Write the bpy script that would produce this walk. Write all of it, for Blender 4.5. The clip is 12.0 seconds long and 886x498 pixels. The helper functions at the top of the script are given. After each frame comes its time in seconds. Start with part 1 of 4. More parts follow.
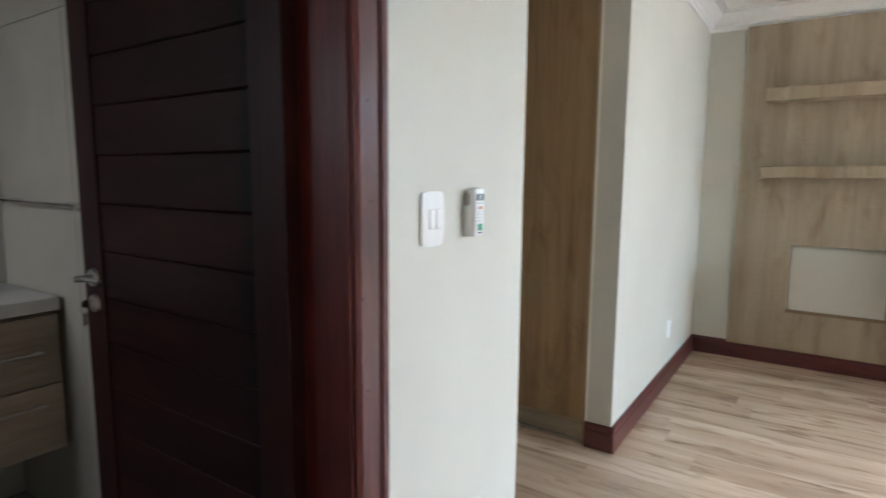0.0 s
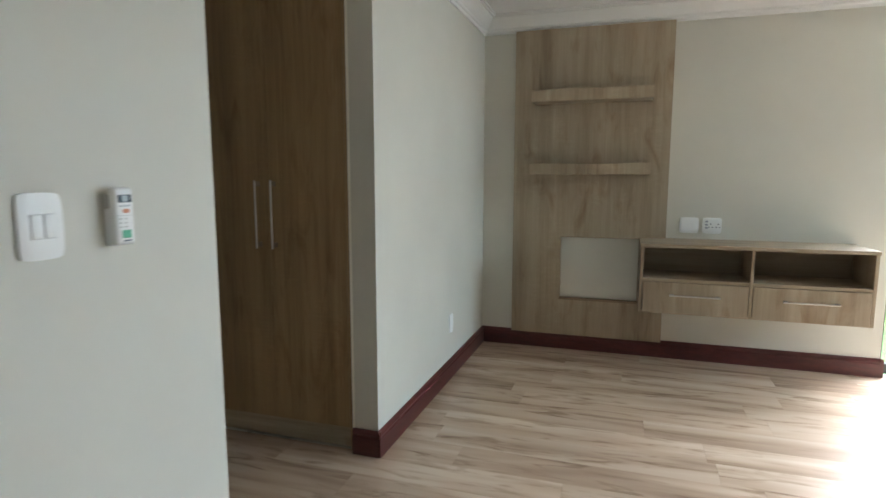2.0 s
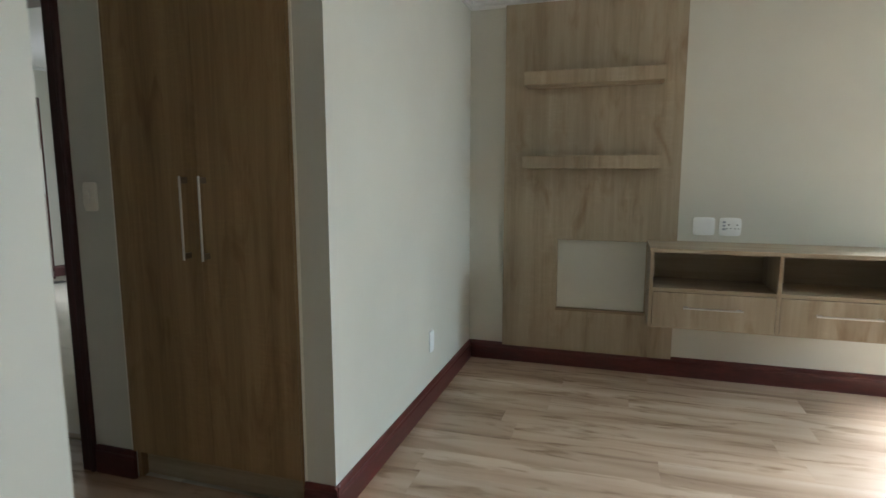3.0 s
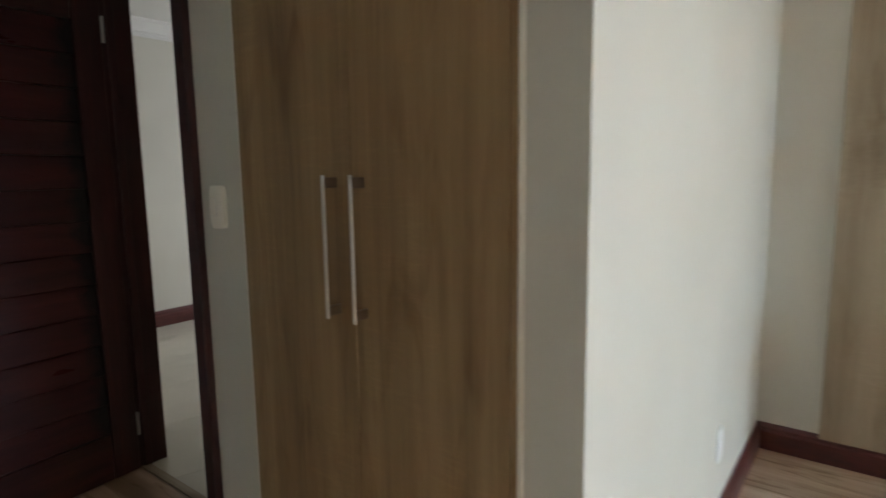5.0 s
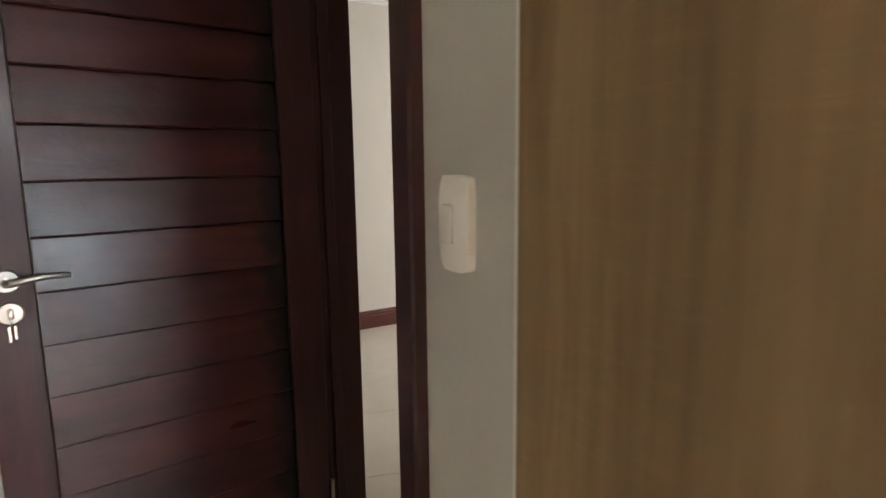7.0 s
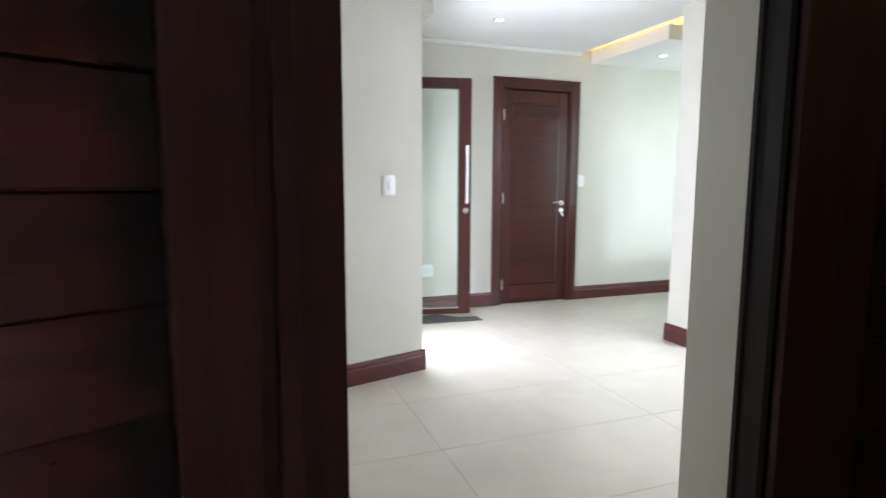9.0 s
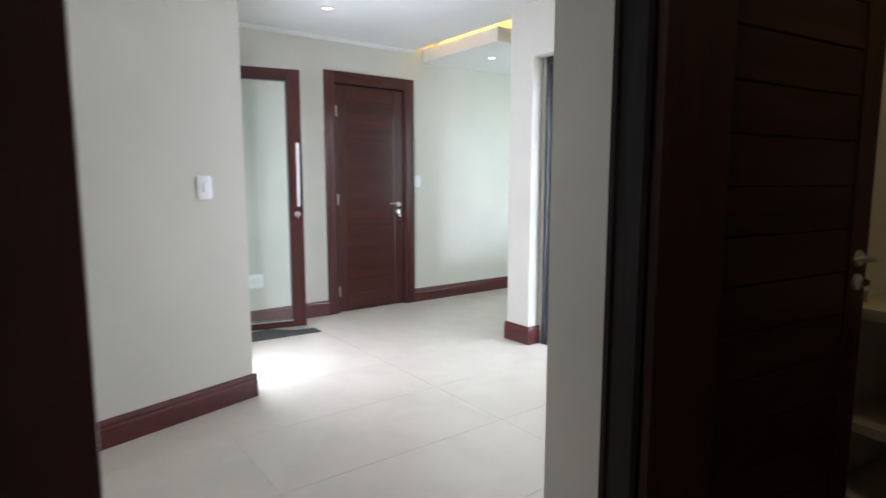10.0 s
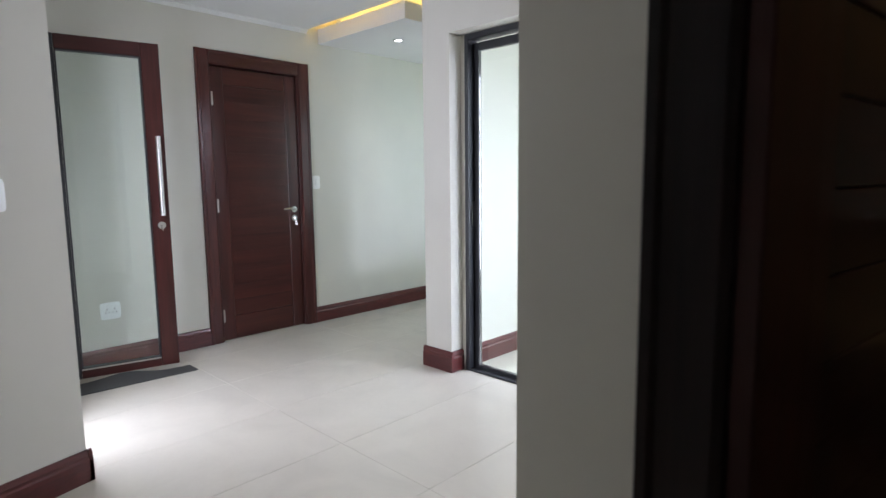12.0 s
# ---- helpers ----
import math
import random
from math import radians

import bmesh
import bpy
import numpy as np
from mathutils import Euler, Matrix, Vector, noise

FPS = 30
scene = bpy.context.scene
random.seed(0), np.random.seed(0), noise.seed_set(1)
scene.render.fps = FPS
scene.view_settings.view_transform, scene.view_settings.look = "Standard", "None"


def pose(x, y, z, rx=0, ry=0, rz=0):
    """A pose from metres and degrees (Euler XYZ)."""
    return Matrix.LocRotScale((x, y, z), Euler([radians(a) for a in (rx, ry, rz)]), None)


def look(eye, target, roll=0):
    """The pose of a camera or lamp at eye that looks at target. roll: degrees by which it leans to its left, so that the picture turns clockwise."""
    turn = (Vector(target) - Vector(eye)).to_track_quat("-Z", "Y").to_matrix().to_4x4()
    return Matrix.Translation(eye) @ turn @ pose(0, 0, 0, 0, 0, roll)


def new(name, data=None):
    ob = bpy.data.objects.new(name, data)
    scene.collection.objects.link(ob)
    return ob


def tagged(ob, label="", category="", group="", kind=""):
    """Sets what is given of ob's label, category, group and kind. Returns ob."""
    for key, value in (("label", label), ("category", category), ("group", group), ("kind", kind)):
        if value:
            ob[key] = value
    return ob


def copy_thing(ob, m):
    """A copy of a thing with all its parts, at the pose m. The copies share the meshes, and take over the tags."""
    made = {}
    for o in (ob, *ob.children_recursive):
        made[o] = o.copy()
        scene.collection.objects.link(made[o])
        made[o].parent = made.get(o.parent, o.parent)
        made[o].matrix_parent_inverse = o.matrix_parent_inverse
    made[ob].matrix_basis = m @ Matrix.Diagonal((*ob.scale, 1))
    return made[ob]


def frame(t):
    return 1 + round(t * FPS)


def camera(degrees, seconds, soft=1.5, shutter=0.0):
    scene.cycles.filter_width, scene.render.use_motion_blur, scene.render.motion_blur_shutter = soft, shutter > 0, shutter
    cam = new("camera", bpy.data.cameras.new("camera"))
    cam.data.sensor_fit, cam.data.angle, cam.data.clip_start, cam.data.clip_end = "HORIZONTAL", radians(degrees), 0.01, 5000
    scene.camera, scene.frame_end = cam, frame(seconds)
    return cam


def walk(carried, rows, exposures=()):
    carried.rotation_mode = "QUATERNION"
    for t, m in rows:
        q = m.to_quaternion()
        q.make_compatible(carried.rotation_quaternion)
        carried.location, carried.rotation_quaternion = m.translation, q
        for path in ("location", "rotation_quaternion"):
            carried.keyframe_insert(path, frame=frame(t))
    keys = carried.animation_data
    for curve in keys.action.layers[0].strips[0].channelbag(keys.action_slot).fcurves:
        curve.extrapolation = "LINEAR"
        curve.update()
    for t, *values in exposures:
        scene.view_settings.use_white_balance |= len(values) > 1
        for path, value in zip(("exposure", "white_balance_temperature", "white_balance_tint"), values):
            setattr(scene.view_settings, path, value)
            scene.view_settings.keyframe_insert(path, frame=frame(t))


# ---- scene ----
cam = camera(75.9, 12.0, 1.5, 0.5)

PATH = [
    (0, (0.319, 0.334, 1.290), (-0.78, 1.985, 1.035), 0.5),
    (0.5, (0.419, 0.357, 1.293), (-0.505, 2.113, 1.041), 0.3),
    (1, (0.523, 0.391, 1.296), (-0.264, 2.210, 1.044), 0.2),
    (1.5, (0.602, 0.461, 1.292), (-0.089, 2.320, 1.039), 0.1),
    (2, (0.620, 0.630, 1.287), (0.008, 2.517, 1.031), 0.05),
    (2.5, (0.602, 0.875, 1.287), (0.019, 2.770, 1.026), 0.0),
    (2.7, (0.583, 0.975, 1.285), (0.004, 2.871, 1.018), -0.05),
    (4.3, (0.190, 1.800, 1.278), (-0.695, 3.570, 0.997), -0.5),
    (4.5, (0.129, 1.869, 1.272), (-0.847, 3.589, 0.994), -0.7),
    (5, (-0.063, 2.035, 1.270), (-1.265, 3.608, 0.999), -0.8),
    (5.5, (-0.251, 2.200, 1.257), (-1.648, 3.612, 0.995), -0.8),
    (6, (-0.453, 2.341, 1.260), (-2.015, 3.554, 0.970), -0.8),
    (6.5, (-0.676, 2.438, 1.263), (-2.325, 3.527, 0.967), -0.8),
    (7, (-0.911, 2.528, 1.256), (-2.603, 3.546, 0.951), -0.7),
    (7.9, (-1.380, 2.640, 1.245), (-2.998, 3.758, 0.975), -0.2),
    (8.8, (-1.777, 2.813, 1.237), (-3.412, 3.939, 0.993), 0.1),
    (9, (-1.845, 2.845, 1.234), (-3.440, 4.031, 0.992), 0.2),
    (9.5, (-1.965, 2.923, 1.236), (-3.377, 4.319, 0.998), 0.1),
    (10, (-2.055, 3.014, 1.237), (-3.243, 4.605, 0.997), 0.0),
    (10.5, (-2.14, 3.101, 1.239), (-3.175, 4.795, 0.999), -0.2),
    (11, (-2.203, 3.19, 1.239), (-3.154, 4.932, 0.996), -0.4),
    (11.5, (-2.286, 3.372, 1.242), (-3.211, 5.129, 0.998), -0.5),
    (12, (-2.445, 3.583, 1.239), (-3.363, 5.343, 0.997), -0.6),
]
EXPOSURES = [(0, 0.24, 6000, 12), (1.0, 0.03, 6050, 10), (2.0, -0.43, 6100, 8), (2.7, -0.64, 6150, 6), (4.5, -0.02, 6300, 11), (5.5, 0.1, 6350, 14), (6.5, 0.7, 6950, 20),
             (7.2, 0.87, 7000, 19), (8.8, 0.88, 6000, 13), (9.5, 0.69, 5920, 14), (10.5, 0.38, 5920, 16), (12.0, 0.02, 5920, 17)]
walk(cam, [(t, look(eye, target, roll)) for t, eye, target, roll in PATH], EXPOSURES)

# ---------------------------------------------------------------- world and light
world = bpy.data.worlds.new("world")
scene.world = world
world.use_nodes = True
wn = world.node_tree
sky = wn.nodes.new("ShaderNodeTexSky")
sky.sky_type, sky.sun_disc = "NISHITA", False
sky.sun_elevation, sky.sun_rotation = radians(38), radians(26)
wn.links.new(sky.outputs[0], wn.nodes["Background"].inputs[0])
wn.nodes["Background"].inputs[1].default_value = 0.10

SPLAY = pose(-2.552, 4.365, 0, 0, 0, -27)   # wall of the second bathroom's door: x along it, y into that bathroom
H_TURN = -16.5                      # the hall is turned against the bedroom
HALL = pose(-5.86, 6.95, 0, 0, 0, H_TURN)
CEIL = 2.43                         # bedroom ceiling
HCEIL = 2.49                        # hall ceiling
WX = -0.428                         # bedroom's long wall
WY = 2.90                           # wall with wardrobe and bedroom door
TY = 4.86                           # television wall
RX = 4.70                           # window wall of the bedroom
TX = 2.205                          # where the television wall ends and the glass doors begin
BY = -1.30                          # bedroom's back wall
LX = -2.64                          # far end of the lobby
HLX = -4.82                         # hall's left wall


def area(name, m, sx, sy, watts, color, spread=180):
    d = bpy.data.lights.new(name, "AREA")
    d.shape, d.size, d.size_y, d.energy, d.color = "RECTANGLE", sx, sy, watts, color
    d.spread = radians(spread)
    ob = new(name, d)
    ob.matrix_world = m
    return ob


DAY = (0.92, 0.95, 1.0)
COOL = (0.825, 0.885, 1.0)
NORTH = (0.665, 0.845, 1.0)         # open blue sky through the side window
GARDEN = (0.92, 0.93, 1.0)
LEAFY = (0.72, 0.96, 0.95)          # daylight off lawn and hedges
sun = bpy.data.lights.new("sun", "SUN")
sun.energy, sun.angle, sun.color = 3.2, radians(11), (1.0, 0.97, 0.93)
new("sun", sun).matrix_world = look((4.2, 8.6, 7.4), (0, 0, 0))
area("window_daylight", look((3.5, TY + 1.9, 3.3), (2.6, 3.2, 0.2)), 3.4, 2.6, 1950, COOL)
area("side_window_daylight", look((RX + 1.5, 4.0, 2.35), (2.5, 3.6, 0.5)), 2.0, 1.6, 370, NORTH)
area("entrance_daylight", HALL @ look((1.22, -1.72, 1.1), (2.2, 2.0, 0.2)), 0.6, 1.9, 31, GARDEN)
area("passage_daylight", HALL @ look((1.62, 2.05, 1.45), (0.0, 1.55, 0.95)), 1.5, 1.2, 11, LEAFY)
area("patio_daylight", HALL @ look((3.1, 1.5, 1.25), (2.2, -2.5, 0.5)), 1.3, 1.7, 38, GARDEN)
# unseen fill light added before the back wall to brighten the bathroom
area("bathroom_fill", look((-2.1, BY + 0.02, 1.65), (-2.05, 1.2, 0.6)), 0.7, 0.75, 9.0, DAY, 110)
# unseen warm fill added under the second bathroom's ceiling, without a fixture
area("bathroom_two_fill", SPLAY @ look((0.75, 0.75, 2.42), (0.5, 1.0, 0)), 0.25, 0.25, 2.4, (1.0, 0.74, 0.38))

# ---------------------------------------------------------------- materials


def mat(name, color, rough=0.5, metal=0.0, **more):
    m = bpy.data.materials.new(name)
    m.use_nodes = True
    b = m.node_tree.nodes["Principled BSDF"]
    b.inputs["Base Color"].default_value = (*color, 1)
    b.inputs["Roughness"].default_value = rough
    b.inputs["Metallic"].default_value = metal
    for key, v in more.items():
        b.inputs[key.replace("_", " ")].default_value = v
    return m


def node(m, kind, **values):
    n = m.node_tree.nodes.new(kind)
    for key, v in values.items():
        n.inputs[key.replace("_", " ")].default_value = v
    return n


def ramp(m, fac, stops):
    r = m.node_tree.nodes.new("ShaderNodeValToRGB")
    while len(r.color_ramp.elements) < len(stops):
        r.color_ramp.elements.new(0.5)
    for e, (p, c) in zip(r.color_ramp.elements, stops):
        e.position, e.color = p, (*c, 1)
    m.node_tree.links.new(fac, r.inputs[0])
    return r


def bump(m, height, strength, distance=0.002):
    b = node(m, "ShaderNodeBump", Strength=strength, Distance=distance)
    m.node_tree.links.new(height, b.inputs["Height"])
    m.node_tree.links.new(b.outputs[0], m.node_tree.nodes["Principled BSDF"].inputs["Normal"])


def coords(m, scale, vary=True):
    """Object space, stretched, with a different place for each object."""
    tc = m.node_tree.nodes.new("ShaderNodeTexCoord")
    mp = node(m, "ShaderNodeMapping", Scale=scale)
    if vary:
        oi = m.node_tree.nodes.new("ShaderNodeObjectInfo")
        add = m.node_tree.nodes.new("ShaderNodeVectorMath")
        add.operation = "MULTIPLY_ADD"
        add.inputs[1].default_value = (17.3, 11.7, 23.1)
        m.node_tree.links.new(oi.outputs["Random"], add.inputs[0])
        m.node_tree.links.new(tc.outputs["Object"], add.inputs[2])
        m.node_tree.links.new(add.outputs[0], mp.inputs[0])
    else:
        m.node_tree.links.new(tc.outputs["Object"], mp.inputs[0])
    return mp.outputs[0]


def paint(name, color, rough=0.55, spread=0.05):
    """Rolled wall paint: faint clouding and a fine orange-peel relief."""
    m = mat(name, color, rough)
    v = coords(m, (1, 1, 1), False)
    big = node(m, "ShaderNodeTexNoise", Scale=1.7, Detail=4.0)
    fine = node(m, "ShaderNodeTexNoise", Scale=260.0, Detail=2.0)
    for n in (big, fine):
        m.node_tree.links.new(v, n.inputs["Vector"])
    lo, hi = [tuple(c * k for c in color) for k in (1 - spread, 1 + spread * 0.6)]
    r = ramp(m, big.outputs[0], [(0.3, lo), (0.7, hi)])
    m.node_tree.links.new(r.outputs[0], m.node_tree.nodes["Principled BSDF"].inputs["Base Color"])
    bump(m, fine.outputs[0], 0.12, 0.001)
    return m


def wood(name, tones, scale, rough, relief=0.15, streak=0.5, vary=True, coat=0.0, knots=None, knot=0.55, cathedral=0.0, fleck=None, spread=1.0, worn=None, detail=6.0):
    """Wood with long grain; scale is small along the grain. tones: dark to light.
    cathedral: weight of broad drifting bands; fleck: scale of faint pale ripples across the grain; spread: how unlike the pieces are;
    worn: scale of the waves and dull patches in hand-brushed lacquer."""
    m = mat(name, tones[1], rough, Coat_Weight=coat, Coat_Roughness=0.15)
    t = m.node_tree
    v = coords(m, scale, vary)
    wide = node(m, "ShaderNodeTexNoise", Scale=1.0, Detail=detail, Roughness=0.62 if detail > 4 else 0.5, Distortion=0.6)
    fine = node(m, "ShaderNodeTexNoise", Scale=6.0, Detail=5.0, Roughness=0.7)
    for n in (wide, fine):
        t.links.new(v, n.inputs["Vector"])
    mix = t.nodes.new("ShaderNodeMix")
    mix.inputs[0].default_value = streak
    t.links.new(wide.outputs[0], mix.inputs[2])
    t.links.new(fine.outputs[0], mix.inputs[3])
    grain = mix.outputs[0]
    if cathedral:
        band = node(m, "ShaderNodeTexNoise", Scale=0.32, Detail=3.0, Roughness=0.5, Distortion=1.4)
        t.links.new(v, band.inputs["Vector"])
        both = t.nodes.new("ShaderNodeMix")
        both.inputs[0].default_value = cathedral
        t.links.new(grain, both.inputs[2])
        t.links.new(band.outputs[0], both.inputs[3])
        grain = both.outputs[0]
    r = ramp(m, grain, [(0.34, tones[0]), (0.5, tones[1]), (0.66, tones[2])])
    out = r.outputs[0]

    def times(a, b, fac=1.0, blend="MULTIPLY"):
        mul = t.nodes.new("ShaderNodeMix")
        mul.data_type, mul.blend_type = "RGBA", blend
        mul.inputs[0].default_value = fac
        t.links.new(a, mul.inputs[6])
        t.links.new(b, mul.inputs[7])
        return mul.outputs[2]
    if knots:
        kn = node(m, "ShaderNodeTexNoise", Scale=1.0, Detail=3.0, Roughness=0.55, Distortion=1.0)
        t.links.new(coords(m, knots, vary), kn.inputs["Vector"])
        out = times(out, ramp(m, kn.outputs[0], [(0.53, (1, 1, 1)), (0.73, (knot, knot * 0.88, knot * 0.76))]).outputs[0])
    if fleck:
        ripple = node(m, "ShaderNodeTexNoise", Scale=1.0, Detail=2.0, Roughness=0.6, Distortion=0.8)
        t.links.new(coords(m, fleck, vary), ripple.inputs["Vector"])
        patch = node(m, "ShaderNodeTexNoise", Scale=2.6, Detail=2.0)
        t.links.new(coords(m, (1.6, 1.6, 0.8), vary), patch.inputs["Vector"])
        both = t.nodes.new("ShaderNodeMath")
        both.operation = "MULTIPLY"
        t.links.new(ripple.outputs[0], both.inputs[0])
        t.links.new(patch.outputs[0], both.inputs[1])
        out = times(out, ramp(m, both.outputs[0], [(0.31, (1, 1, 1)), (0.40, (1.075, 1.075, 1.08))]).outputs[0])
    if vary:
        oi = t.nodes.new("ShaderNodeObjectInfo")
        out = times(out, ramp(m, oi.outputs["Random"], [(0.0, tuple(1 - k * spread for k in (0.14, 0.15, 0.16))), (1.0, tuple(1 + k * spread for k in (0.08, 0.07, 0.06)))]).outputs[0])
    t.links.new(out, t.nodes["Principled BSDF"].inputs["Base Color"])
    if not worn:
        bump(m, mix.outputs[0], relief, 0.0015)
        return m
    wave = node(m, "ShaderNodeTexNoise", Scale=1.0, Detail=4.0, Roughness=0.6, Distortion=0.5)
    t.links.new(coords(m, worn, vary), wave.inputs["Vector"])
    tall = t.nodes.new("ShaderNodeMath")
    tall.operation = "MULTIPLY_ADD"
    tall.inputs[1].default_value = 3.2
    t.links.new(wave.outputs[0], tall.inputs[0])
    t.links.new(mix.outputs[0], tall.inputs[2])
    dull = ramp(m, wave.outputs[0], [(0.3, (rough * 0.9,) * 3), (0.7, (rough * 1.3,) * 3)])
    t.links.new(dull.outputs[0], t.nodes["Principled BSDF"].inputs["Roughness"])
    bump(m, tall.outputs[0], relief, 0.0015)
    return m


def blackened_end(m, x0, x1):
    """Blackens the boards in ragged patches towards one end."""
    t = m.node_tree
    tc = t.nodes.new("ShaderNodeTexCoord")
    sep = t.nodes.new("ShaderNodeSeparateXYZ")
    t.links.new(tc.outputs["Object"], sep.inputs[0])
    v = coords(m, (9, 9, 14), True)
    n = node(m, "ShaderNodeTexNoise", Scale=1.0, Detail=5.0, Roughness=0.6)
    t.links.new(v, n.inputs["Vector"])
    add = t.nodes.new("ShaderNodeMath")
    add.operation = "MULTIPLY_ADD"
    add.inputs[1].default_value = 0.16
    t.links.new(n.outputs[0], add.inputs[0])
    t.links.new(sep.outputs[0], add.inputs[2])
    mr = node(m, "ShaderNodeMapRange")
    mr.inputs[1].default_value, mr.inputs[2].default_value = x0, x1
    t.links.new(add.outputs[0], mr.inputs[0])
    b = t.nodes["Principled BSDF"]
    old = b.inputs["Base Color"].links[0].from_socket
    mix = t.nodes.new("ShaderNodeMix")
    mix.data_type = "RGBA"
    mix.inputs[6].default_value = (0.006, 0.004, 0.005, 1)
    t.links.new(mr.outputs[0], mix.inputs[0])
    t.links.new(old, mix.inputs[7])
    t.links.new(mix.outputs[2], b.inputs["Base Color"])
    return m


WALL = paint("wall_paint", (0.622, 0.604, 0.532))
CEILING = paint("ceiling_paint", (0.76, 0.76, 0.74), 0.7, 0.03)
PLASTIC = mat("white_plastic", (0.86, 0.87, 0.86), 0.32)
PLASTIC_CREAM = mat("cream_plastic", (0.84, 0.81, 0.72), 0.35)
GREY_PLASTIC = mat("grey_plastic", (0.42, 0.42, 0.40), 0.45)
SCREEN = mat("display", (0.10, 0.14, 0.20), 0.2)
GREEN = mat("green_key", (0.10, 0.42, 0.27), 0.45)
PRINT = mat("grey_print", (0.33, 0.36, 0.40), 0.5)
GAP = mat("plastic_joint", (0.56, 0.56, 0.55), 0.5)
SLOT = mat("socket_slot", (0.03, 0.03, 0.035), 0.5)
RED_TONES = ((0.042, 0.0070, 0.0065), (0.080, 0.0132, 0.0115), (0.122, 0.023, 0.018))
MAHOGANY = wood("mahogany_upright", RED_TONES, (14, 14, 0.9), 0.40, 0.16, 0.4, coat=0.10)
MAHOGANY.node_tree.nodes["Principled BSDF"].inputs["Specular IOR Level"].default_value = 0.36
MAHOGANY_X = wood("mahogany_along_x", RED_TONES, (0.9, 14, 14), 0.30, 0.16, 0.4, coat=0.4)
BOARD = blackened_end(wood("mahogany_boards", ((0.028, 0.0068, 0.0070), (0.053, 0.0122, 0.0120), (0.082, 0.0190, 0.0175)), (0.9, 8, 8), 0.30, 0.80, 0.25, coat=0.06, worn=(4, 9, 9)), 0.205, 0.255)
# the same mahogany boards, with the dim bathrooms' shade put into their colour
BOARD_SHADED = blackened_end(wood("shaded_mahogany_boards", ((0.012, 0.0045, 0.0045), (0.022, 0.007, 0.0065), (0.036, 0.011, 0.009)), (0.9, 10, 10), 0.34, 0.22, 0.3, coat=0.0), 0.19, 0.25)
BOARD_SHADED.node_tree.nodes["Principled BSDF"].inputs["Specular IOR Level"].default_value = 0.12
BOARD.node_tree.nodes["Principled BSDF"].inputs["Specular IOR Level"].default_value = 0.40
# near-black architrave, far darker than the other door frames
NEAR_BLACK = wood("near_black_frame", ((0.006, 0.004, 0.004), (0.012, 0.007, 0.0065), (0.02, 0.010, 0.009)), (14, 14, 0.9), 0.42, 0.12, 0.4)
NEAR_BLACK.node_tree.nodes["Principled BSDF"].inputs["Specular IOR Level"].default_value = 0.15
# mahogany darkened for bathroom shade on stiles and jambs; nail plugs share it
DARK_JAMB = wood("shade_darkened_mahogany_upright", ((0.016, 0.005, 0.0045), (0.028, 0.008, 0.007), (0.042, 0.012, 0.010)), (14, 14, 0.9), 0.42, 0.14, 0.4)
DEEP_TONES = ((0.026, 0.0060, 0.0062), (0.047, 0.0105, 0.0105), (0.072, 0.0160, 0.0152))
DEEP = wood("deep_mahogany_upright", DEEP_TONES, (14, 14, 0.9), 0.42, 0.22, 0.4, coat=0.08, worn=(9, 9, 3))
DEEP_X = wood("deep_mahogany_along_x", DEEP_TONES, (0.9, 14, 14), 0.33, 0.2, 0.4, coat=0.35)
HALL_TONES = ((0.031, 0.0075, 0.0062), (0.053, 0.0124, 0.0100), (0.077, 0.0192, 0.0150))
HALL_Z = wood("hall_mahogany_upright", HALL_TONES, (14, 14, 0.9), 0.36, 0.12, 0.4, coat=0.15)
HALL_X = wood("hall_mahogany_along_x", HALL_TONES, (0.5, 9, 9), 0.34, 0.10, 0.3, coat=0.2)
for m_ in (HALL_Z, HALL_X):
    m_.node_tree.nodes["Principled BSDF"].inputs["Specular IOR Level"].default_value = 0.33
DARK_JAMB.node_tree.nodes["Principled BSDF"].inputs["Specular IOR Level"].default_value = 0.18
SKIRT = wood("red_varnished_skirting", ((0.048, 0.009, 0.009), (0.080, 0.014, 0.013), (0.115, 0.022, 0.019)), (3, 3, 14), 0.36, 0.06, 0.4, False, 0.12)
OAK_TONES = ((0.235, 0.178, 0.114), (0.352, 0.284, 0.196), (0.455, 0.375, 0.268))
OAK = wood("oak_laminate_upright", OAK_TONES, (13, 13, 0.6), 0.5, 0.06, 0.40, knots=(9, 9, 2.2), knot=0.72, cathedral=0.4, fleck=(14, 14, 60))
OAK_X = wood("oak_laminate_along_x", OAK_TONES, (0.6, 13, 13), 0.5, 0.06, 0.40, knots=(2.2, 9, 9), knot=0.72, cathedral=0.4)
ROBE = wood("brown_oak_laminate", ((0.175, 0.106, 0.047), (0.285, 0.182, 0.084), (0.375, 0.252, 0.128)), (16, 16, 0.55), 0.48, 0.06, 0.38, knots=(10, 10, 2.6), knot=0.72, cathedral=0.45, fleck=(13, 13, 85), spread=0.35)
PLANK = wood("oak_floor_plank", ((0.285, 0.192, 0.128), (0.475, 0.345, 0.245), (0.60, 0.462, 0.343)), (0.75, 7.0, 7.0), 0.27, 0.04, 0.10, knots=(2.6, 17, 17), knot=0.50, cathedral=0.2, spread=0.55, detail=2.5)
STEEL = mat("brushed_steel", (0.56, 0.54, 0.51), 0.30, 1.0)
# steel post with the wardrobe's brown reflection put into its colour
POST = mat("wood_reflecting_post", (0.20, 0.145, 0.10), 0.4, 0.6)
CHROME = mat("polished_chrome", (0.75, 0.75, 0.75), 0.12, 1.0)
BLACK_ALU = mat("black_aluminium", (0.022, 0.023, 0.026), 0.33)
RUBBER = mat("grey_rubber", (0.055, 0.055, 0.052), 0.7)
